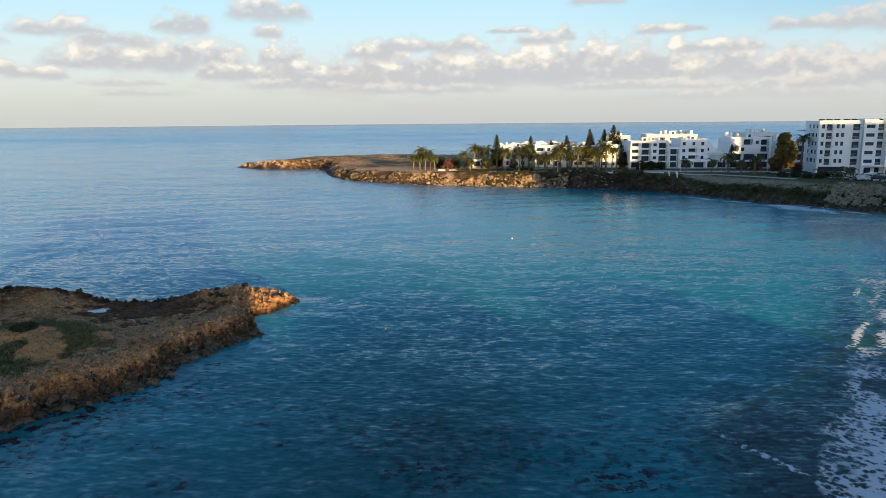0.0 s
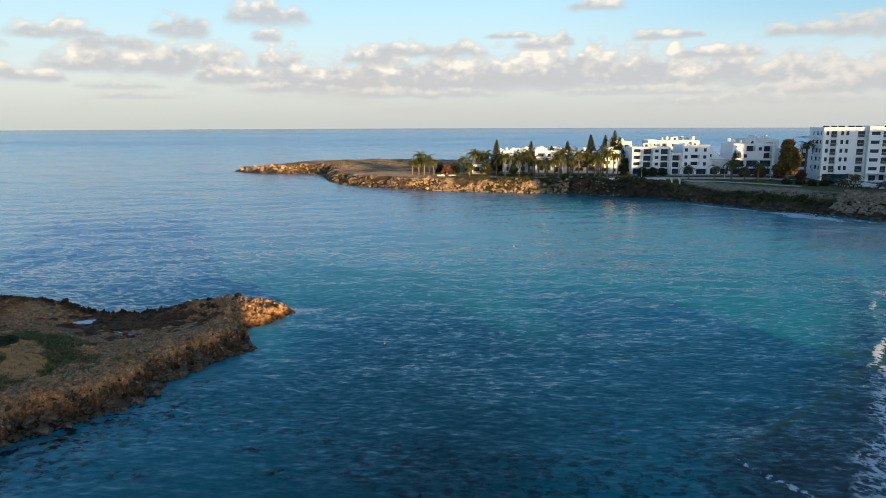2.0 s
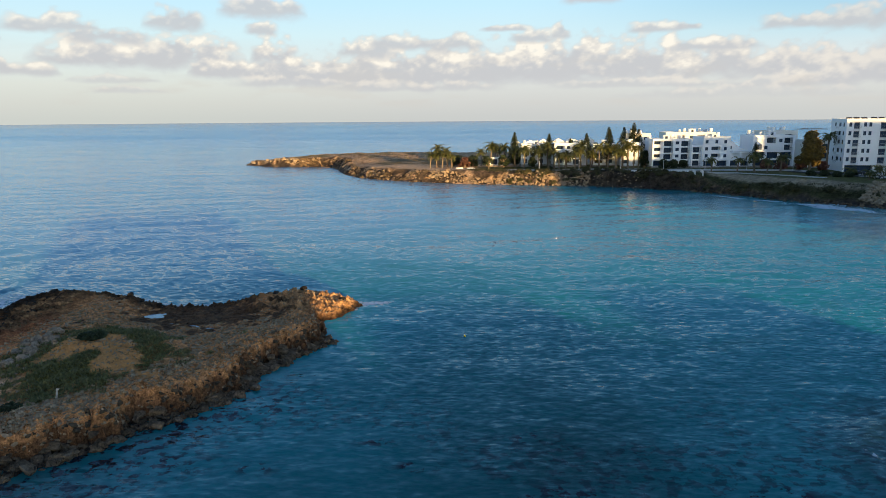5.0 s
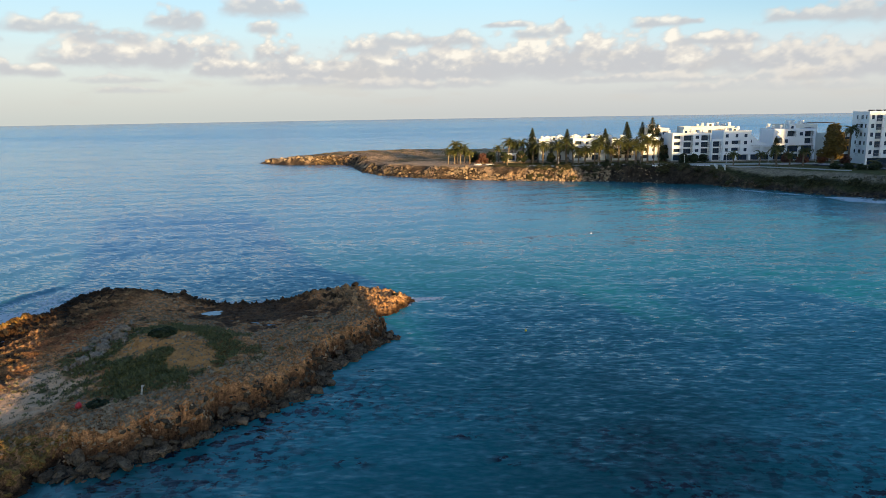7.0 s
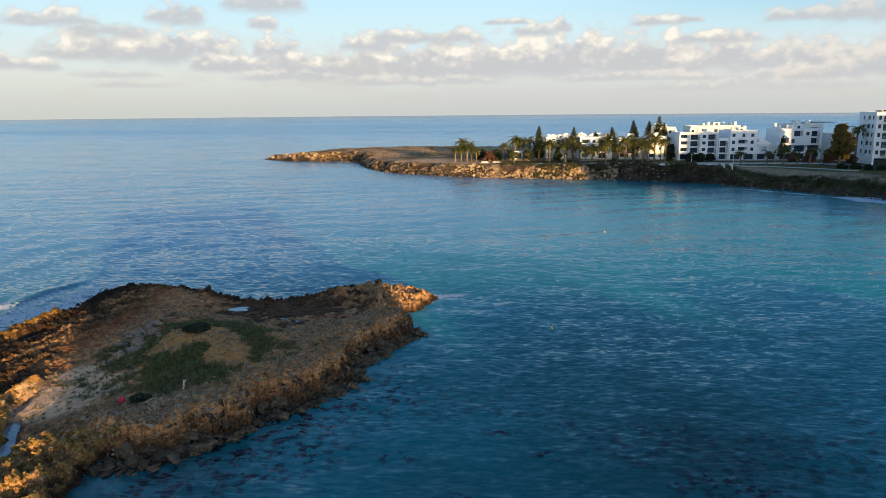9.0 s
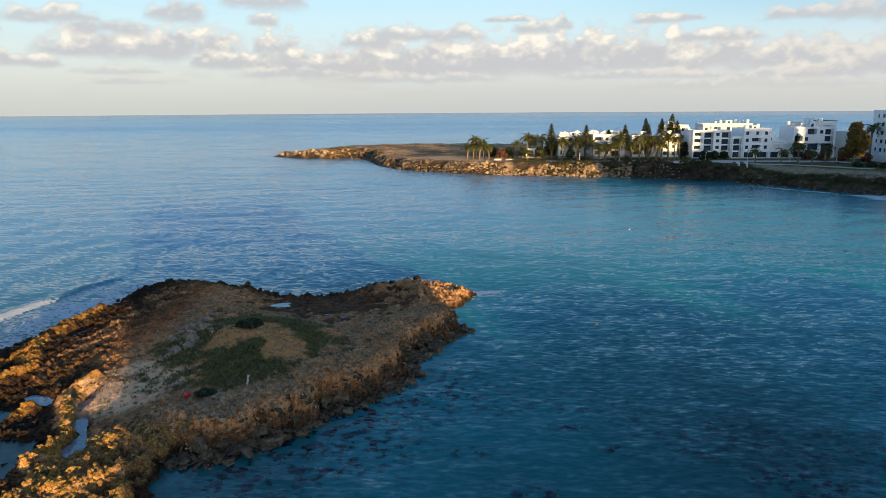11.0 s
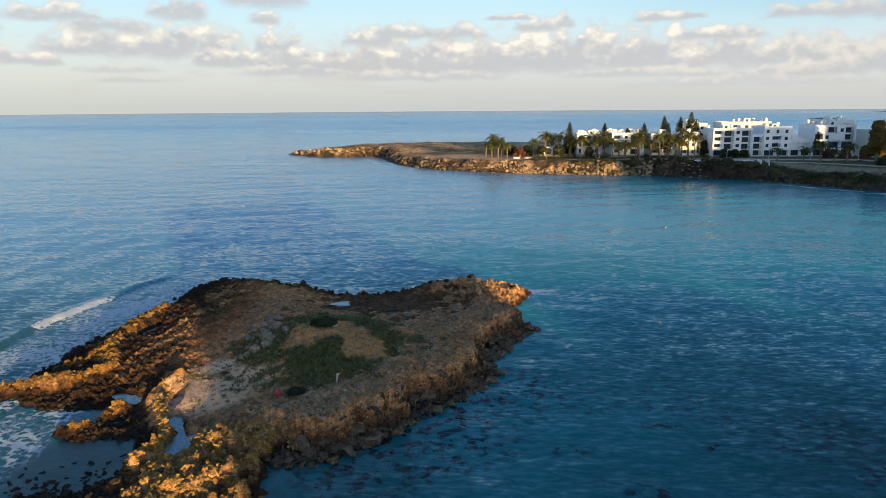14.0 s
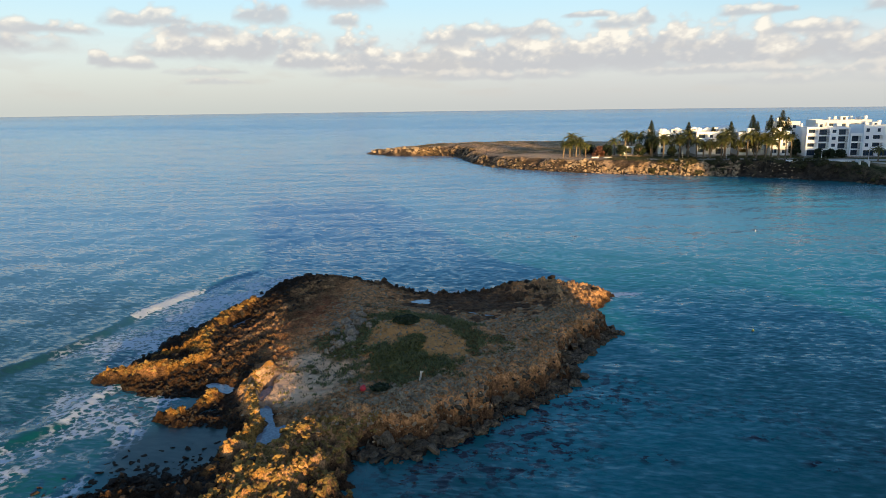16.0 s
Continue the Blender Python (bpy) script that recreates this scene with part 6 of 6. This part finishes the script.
# the tall hotel
def hotel():
    root = empty("hotel", pose(150.6, 232.5, 5.4, 0, 0, -8), "six-storey white hotel with small windows and stacked balconies", "building")
    fh, H = 2.86, 17.2
    bays = [  # x, width, forward, openings of each floor
        (0.0, 9.8, 0.0, [("w", .8, .8, .9, 1.35), ("r", 2.3, .1, 1.8, 2.1), ("w", 5.3, .8, .9, 1.35), ("w", 6.9, .8, .9, 1.35)]),
        (9.8, 3.4, 0.0, [("r", .6, .1, 2.2, 2.1)]),
        (13.2, 4.2, 1.6, [("w", .7, .9, 2.6, 1.1)]),
        (17.4, 3.2, -0.6, [("r", .5, .1, 2.2, 2.1)]),
        (20.6, 5.8, 1.0, [("w", .7, .9, 1.7, 1.1), ("w", 3.2, .9, 1.7, 1.1)]),
        (26.4, 3.4, -0.6, [("r", .6, .1, 2.3, 2.1)]),
        (29.8, 6.0, 1.0, [("w", .7, .9, 1.7, 1.1), ("w", 3.4, .9, 1.7, 1.1)]),
        (35.8, 14.0, 0.0, [("w", 1.0, .9, 1.7, 1.1), ("r", 4.0, .1, 2.4, 2.1), ("w", 8.4, .9, 1.7, 1.1), ("r", 10.8, .1, 2.2, 2.1)])]
    for bx, bw, fwd, cols in bays:
        bm = bmesh.new()
        holes = rows_of(cols, 6, fh, 1)
        if bw > 5:
            holes += [("o", .6, .05, bw - 1.2, 2.3)]
        else:
            holes += [("w", bw * .25, .4, bw * .5, 1.7)]
        top = H + (0.9 if fwd > 0 else .5)
        holed_wall(bm, bw, top, .25, [o[1:] for o in holes], -fwd, bx)
        box(bm, bx, bx + .22, .25 - fwd, 13, 0, top)
        box(bm, bx + bw - .22, bx + bw, .25 - fwd, 13, 0, top)
        part("wall", bm, RENDER_WHITE, root)
        part("inner_wall", boxes((bx + .23, bx + bw - .23, 1.5 - fwd, 1.7 - fwd, 0, H - .3)), RENDER_WHITE, root)
        [part("floor_slab", boxes((bx + .23, bx + bw - .23, .25 - fwd, 1.5 - fwd, fh * k - .15, fh * k + .02)), RENDER_WHITE, root) for k in range(1, 6)]
        part("roof", boxes((bx + .22, bx + bw - .22, .25 - fwd, 13, H - .2, H)), PAVE, root)
        for k, ox, oz, ow, oh in holes:
            if k == "w":
                window(root, bx + ox, oz, ow, oh, .12 - fwd)
                part("sill", boxes((bx + ox - .08, bx + ox + ow + .08, -.07 - fwd, .1 - fwd, oz - .07, oz)), RENDER_WHITE, root)
            elif k == "r":
                part("balcony_slab", boxes((bx + ox - .15, bx + ox + ow + .15, -.95 - fwd, -.005 - fwd, oz - .16, oz - .02)), RENDER_WHITE, root)
                n = 7
                part("railing", boxes((bx + ox - .1, bx + ox + ow + .1, -.93 - fwd, -.89 - fwd, oz + .88, oz + .94), *[(bx + ox - .1 + (ow + .2) * j / n - .015, bx + ox - .1 + (ow + .2) * j / n + .015, -.925 - fwd, -.895 - fwd, oz, oz + .88) for j in range(n + 1)]), STEEL, root)
                window(root, bx + ox + .1, oz + .02, ow - .2, oh - .1, .14 - fwd, 2)
            else:
                window(root, bx + ox + .1, oz + .02, ow - .2, oh - .1, .9 - fwd, 5)
    for k in range(1, 6):
        for sy, sw in ((1.6, .9), (4.4, 1.6), (8.6, .9)):
            z0 = fh * k + .8
            fr = part("window", boxes((-.06, .0, sy, sy + .08, z0, z0 + 1.3), (-.06, .0, sy + sw - .08, sy + sw, z0, z0 + 1.3), (-.06, .0, sy + .08, sy + sw - .08, z0, z0 + .08), (-.06, .0, sy + .08, sy + sw - .08, z0 + 1.22, z0 + 1.3)), FRAME, root)
            part("pane", boxes((-.03, -.005, sy + .08, sy + sw - .08, z0 + .08, z0 + 1.22)), PANE, fr)
        part("balcony_slab", boxes((-.9, -.005, 3.8, 6.6, fh * k - .16, fh * k - .02)), RENDER_WHITE, root)
        part("railing", boxes((-.88, -.84, 3.85, 6.55, fh * k + .86, fh * k + .92), *[(-.875, -.845, 3.9 + .36 * j, 3.93 + .36 * j, fh * k - .02, fh * k + .86) for j in range(8)]), STEEL, root)
    part("back_wall", boxes((0, 49.8, 13, 13.3, 0, H + .5)), RENDER_WHITE, root)
    part("canopy", boxes((14.0, 34.0, -4.6, -1.0, 2.75, 2.95)), RENDER_WHITE, root, "white entrance canopy")
    part("foundation", boxes((-.2, 50, -1.8, 13.4, -2.0, 0)), CONCRETE, root)
    return root


hotel_root = hotel()


def solar_panel(m):
    root = empty("solar_panel", m, "dark tilted solar water panel on a hotel roof", "solar panel", "roof solar panels")
    bm = boxes((-.95, .95, -.03, .03, 0, 1.5))
    bmesh.ops.rotate(bm, verts=bm.verts, cent=(0, 0, 0), matrix=Matrix.Rotation(radians(-52), 3, "X"))
    part("collector", bm, SOLAR, root)
    part("stand", boxes((-.8, -.74, 1.0, 1.06, -.05, .88), (.74, .8, 1.0, 1.06, -.05, .88)), STEEL, root)
    return root


hm = pose(150.6, 232.5, 5.4, 0, 0, -8)
first = solar_panel(hm @ pose(1.2, 1.0, 17.25))
for k in range(1, 16):
    copy_thing(first, hm @ pose(1.2 + 2.6 * k, 1.4 + (k % 3) * .5, 17.25, 0, 0, (k * 37) % 9 - 4))


def water_tank(m):
    root = empty("water_tank", m, "white rooftop water tank on a steel stand", "water tank", "rooftop water tanks")
    bm = bmesh.new()
    tube(bm, [(0, 0, .55), (0, 0, .6), (0, 0, 1.65), (0, 0, 1.75)], [.5, .58, .58, .42], 14)
    part("tank", bm, PLASTIC_WHITE, root, smooth=False)
    part("stand", boxes(*[(a - .03, a + .03, b - .03, b + .03, 0, .56) for a in (-.35, .35) for b in (-.35, .35)]), STEEL, root)
    return root


rng = random.Random(77)
tank = None
roofs = [(93.6, 256, 14.2, 11, 15.6), (111.6, 254.6, 10, 12, 16.3), (129.6, 254.5, 15.2, 12, 17.0), (88, 274, 9.5, 9, 17.2), (106, 282, 20, 10, 17.4), (141, 272, 13, 10, 18.0), (59, 268, 12.5, 10, 13.8), (73.5, 266, 9.5, 10, 13.4), (84, 263, 7, 10, 14.0), (47, 278, 10.5, 9, 13.2)]
for x, y, w, d, z in roofs:
    for _ in range(max(3, int(w / 2.6))):
        m = pose(x + rng.uniform(1, w - 1), y + rng.uniform(2, d - 1.2), z) @ Matrix.Scale(rng.uniform(.8, 1.15), 4)
        if tank is None:
            tank = water_tank(m)
        else:
            copy_thing(tank, m).matrix_basis = m


def stair_head(x, y, z, w, d, h):
    root = empty("stair_head", pose(x, y, z), "small white stair house on a flat roof", "roof house", "roof houses")
    part("wall", boxes((0, w, 0, d, 0, h)), RENDER_WHITE, root)
    part("roof", boxes((-.15, w + .15, -.15, d + .15, h, h + .15)), CREAM, root)
    window(root, w * .25, .1, w * .4, min(2.0, h - .3), -.08)


for x, y, w, d, z in roofs:
    stair_head(x + w * rng.uniform(.15, .6), y + d * .45, z, 2.4, 2.6, rng.uniform(1.0, 1.7))


# ---- promenade, walls and car park ----
def strip(name, pts, half, z0, z1, material, label, category, kind="structure", lay=True):
    """A raised band along a line on the ground."""
    bm = bmesh.new()
    rows = []
    fine = []
    for p, q in zip(pts, pts[1:]):
        n = max(1, int(math.hypot(q[0] - p[0], q[1] - p[1]) / 3))
        fine += [tuple(p[i] + (q[i] - p[i]) * j / n for i in range(3)) for j in range(n)]
    pts = fine + [pts[-1]]
    if lay:
        pts = [(x, y, coast_z(x, y)) for x, y, _ in pts]
    for k, p in enumerate(pts):
        a, b = Vector(pts[max(k - 1, 0)][:2]), Vector(pts[min(k + 1, len(pts) - 1)][:2])
        u = (b - a).normalized()
        nrm = Vector((-u.y, u.x)) * half
        rows.append([bm.verts.new((p[0] + s * nrm.x, p[1] + s * nrm.y, p[2] + z)) for s, z in ((1, z0), (-1, z0), (-1, z1), (1, z1))])
    for r, q in zip(rows, rows[1:]):
        for i in range(4):
            bm.faces.new((r[i], r[(i + 1) % 4], q[(i + 1) % 4], q[i]))
    bm.faces.new(rows[0])
    bm.faces.new(rows[-1][::-1])
    bmesh.ops.recalc_face_normals(bm, faces=bm.faces)
    return tagged(new(name, bm_mesh(name, bm, material)), label, category, kind=kind)


strip("pavement", [(40, 263, 5.0), (50, 259.5, 5.2), (66, 254, 5.45), (80, 249, 5.7), (92, 245.5, 5.85), (106, 244, 5.9), (122, 243, 5.9), (136, 240, 5.8), (146, 226, 5.6), (152, 208, 5.5)], 3.2, -.6, .12, PAVE, "pale paved seaside promenade", "promenade")
strip("garden_wall", [(42, 259.5, 5.0), (50, 256, 5.1), (66, 250.5, 5.4), (82, 245.5, 5.6)], .15, -.8, .30, CONCRETE, "low pale garden wall along the promenade", "wall")
strip("sea_wall", [(82.5, 241.5, 5.2), (92, 239, 5.3), (101, 236.8, 5.3)], .3, -2.2, .5, RENDER_WHITE, "white retaining wall above the bank", "wall", lay=False)
strip("pavement", [(106.5, 235, 5.3), (118, 228, 5.3), (128, 219, 5.2), (134, 211, 5.1)], 1.2, -.5, .14, PAVE, "narrow paved path beside the lawn", "path")
strip("road", [(136, 236, 5.5), (147, 222, 5.45), (154, 203, 5.4), (166, 180, 5.3)], 4.0, -.4, .14, ASPHALT, "asphalt car park road by the hotel", "road")


def shore_stairs(x, y, z):
    root = empty("stone_stairs", pose(x, y, z, 0, 0, -12), "concrete stairs down the bank to the shore", "stairs")
    for k in range(16):
        part("step", boxes((-1.1, 1.1, -.34 * (k + 1), -.34 * k, -.19 * (k + 1) - .5, -.19 * k)), CONCRETE, root)
    part("side_wall", boxes((-1.45, -1.1, -5.6, .6, -3.9, .7)), CREAM, root)
    part("side_wall", boxes((1.1, 1.45, -5.6, .6, -3.9, .7)), CREAM, root)


shore_stairs(103.8, 236.5, 5.5)


def car(m, paint, label):
    root = empty("car", m, label, "car", "parked cars")
    bm = bmesh.new()
    prof = [(-2.05, .35), (-2.1, .75), (-1.9, .92), (-1.15, .98), (-.55, 1.42), (.75, 1.46), (1.55, 1.0), (2.0, .9), (2.1, .6), (2.05, .35)]
    for s, k in ((-1, 1.0), (1, 1.0)):
        for px, pz in prof:
            bm.verts.new((px, s * (.86 if pz < 1.1 else .70), pz))
    bm.verts.ensure_lookup_table()
    v, n = bm.verts, len(prof)
    bm.faces.new([v[i] for i in range(n)])
    bm.faces.new([v[n + i] for i in reversed(range(n))])
    for i in range(n):
        bm.faces.new((v[(i + 1) % n], v[i], v[n + i], v[n + (i + 1) % n]))
    bmesh.ops.recalc_face_normals(bm, faces=bm.faces)
    part("body", bm, paint, root)
    part("side_window", boxes((-.8, 1.0, -.80, -.76, 1.0, 1.34), (-.8, 1.0, .76, .80, 1.0, 1.34)), PANE, root)
    for wx in (-1.3, 1.3):
        for wy in (-.86, .72):
            b2 = bmesh.new()
            tube(b2, [(wx, wy, .32), (wx, wy + .14, .32)], [.32, .32], 14)
            wheel = part("wheel", b2, RUBBER, root)
            b3 = bmesh.new()
            tube(b3, [(wx, wy - .01, .32), (wx, wy + .15, .32)], [.19, .19], 10)
            part("rim", b3, STEEL, wheel)
    return root


rng = random.Random(99)
white_car = car(pose(151.5, 205, 5.62, 0, 0, 20), CARPAINT_W, "white saloon car parked by the hotel")
dark_car = car(pose(154.5, 206, 5.62, 0, 0, 20), CARPAINT_D, "dark saloon car parked by the hotel")
for k in range(12):
    t = k / 11
    x, y = 148.5 + 14 * t, 219.5 - 28 * t
    m = pose(x + (k % 2) * 3.2, y, 5.64, 0, 0, 150 + rng.uniform(-6, 6))
    copy_thing(white_car if k % 3 else dark_car, m)


def sun_lounger(m):
    root = empty("sun_lounger", m, "white plastic sun lounger on the hotel terrace", "sun lounger", "terrace loungers")
    part("bed", boxes((-.32, .32, -.9, .5, .3, .38)), PLASTIC_WHITE, root)
    bm = boxes((-.32, .32, 0, .7, 0, .07))
    bmesh.ops.rotate(bm, verts=bm.verts, cent=(0, 0, 0), matrix=Matrix.Rotation(radians(38), 3, "X"))
    bmesh.ops.translate(bm, verts=bm.verts, vec=(0, .5, .32))
    part("backrest", bm, PLASTIC_WHITE, root)
    for a in (-.28, .28):
        for b in (-.8, .4):
            part("leg", boxes((a - .03, a + .03, b - .03, b + .03, 0, .3)), PLASTIC_WHITE, root)
    return root


def parasol(m):
    root = empty("parasol", m, "closed pale canvas parasol on the terrace", "parasol", "terrace parasols")
    bm = bmesh.new()
    tube(bm, [(0, 0, 0), (0, 0, 2.4)], [.03, .03], 7)
    part("pole", bm, STEEL, root)
    bm = bmesh.new()
    tube(bm, [(0, 0, 2.0), (0, 0, 2.15), (0, 0, 2.5)], [1.35, 1.3, .05], 10)
    part("canopy", bm, CANVAS, root)
    return root


lounger, shade = None, None
for k in range(26):
    x, y = 146.5 + (k % 13) * 1.35, 210 - (k % 13) * 1.75 - (k // 13) * 2.4
    m = pose(x, y, coast_z(x, y) - .02, 0, 0, 150)
    if lounger is None:
        lounger = sun_lounger(m)
    else:
        copy_thing(lounger, m)
    if k % 4 == 0:
        m = pose(x + .8, y + .3, coast_z(x, y) - .02)
        if shade is None:
            shade = parasol(m)
        else:
            copy_thing(shade, m)


def street_lamp(m):
    root = empty("street_lamp", m, "slim white promenade lamp post", "street lamp", "promenade lamps")
    bm = bmesh.new()
    tube(bm, [(0, 0, 0), (0, 0, 3.2)], [.07, .05], 8)
    part("post", bm, PLASTIC_WHITE, root)
    bm = bmesh.new()
    bmesh.ops.create_uvsphere(bm, u_segments=10, v_segments=7, radius=.2)
    bmesh.ops.translate(bm, verts=bm.verts, vec=(0, 0, 3.35))
    part("globe", bm, PLASTIC_WHITE, root)
    return root


lamp = None
for x, y in ((52, 256.8), (66, 252), (80, 247), (94, 242.5), (108, 241), (122, 240), (136, 236)):
    m = pose(x, y, coast_z(x, y))
    lamp = street_lamp(m) if lamp is None else (copy_thing(lamp, m), lamp)[1]


def upturned_boat(x, y, turn):
    root = empty("rowing_boat", pose(x, y, coast_z(x, y) + .02, 0, 0, turn) @ Matrix.Scale(.72, 4), "white rowing boat lying upside down on the grass", "boat", "boats on the grass")
    bm = bmesh.new()
    rings = []
    for k in range(9):
        t = k / 8 * 2 - 1
        w, h = .85 * (1 - abs(t) ** 2.4) + .05, .75 * (1 - .35 * abs(t) ** 2)
        rings.append([bm.verts.new((t * 2.2, w * math.cos(math.pi * j / 8), h * math.sin(math.pi * j / 8) ** .7)) for j in range(9)])
    for a, b in zip(rings, rings[1:]):
        for j in range(8):
            bm.faces.new((a[j], b[j], b[j + 1], a[j + 1]))
    bm.faces.new(rings[0])
    bm.faces.new(rings[-1][::-1])
    bmesh.ops.recalc_face_normals(bm, faces=bm.faces)
    part("hull", bm, CANVAS, root, smooth=True)
    part("keel", boxes((-1.9, 1.9, -.03, .03, .66, .82)), DRIFTWOOD, root)


upturned_boat(22.0, 270.0, 15)
upturned_boat(26.5, 268.5, -10)


# ---- shore behind the camera: unseen blocks added to throw long shadows over the bay ----
house("hotel_block", 36, -66, 0.5, 0, 33, 14, 21.0, 7, rows_of([("w", 2 + 4 * k, .9, 1.6, 1.3) for k in range(8)], 7, 3.0), "plain white block out of view, added to cast shade", None, "hotels behind the beach", .8, None, 2)
for bx, bw, bh, fl in ((69.5, 8.0, 10.6, 3), (78.5, 21.0, 12.6, 4), (100.5, 12.0, 11.4, 3), (113.5, 17.5, 13.2, 4)):
    house("hotel_block", bx, -66, 0.5, 0, bw, 14, bh, fl, rows_of([("w", 1.5 + 4 * k, .9, 1.6, 1.3) for k in range(int((bw - 1) / 4))], fl, 3.0), "low white block out of view, added to shade the near water", None, "hotels behind the beach", .8, None, 2)
house("hotel_block", 131, 92, 3.0, 0, 42, 16, 19.5, 6, rows_of([("w", 3 + 8 * k, .9, 2.0, 1.3) for k in range(5)], 6, 3.2), "plain white block out of view, added to cast shade", None, "hotels behind the beach", .8, None, 3)
for bx, bw, bh in ((174, 26, 27.5), (200.5, 9.5, 15.0), (210.5, 50, 30.5)):
    house("hotel_block", bx, 92, 3.0, 0, bw, 16, bh, 8, rows_of([("w", 2 + 8 * k, .9, 2.0, 1.3) for k in range(int(bw / 8))], 6, 3.1), "plain white block out of view, added to cast shade", None, "hotels behind the beach", .8, None, 3)
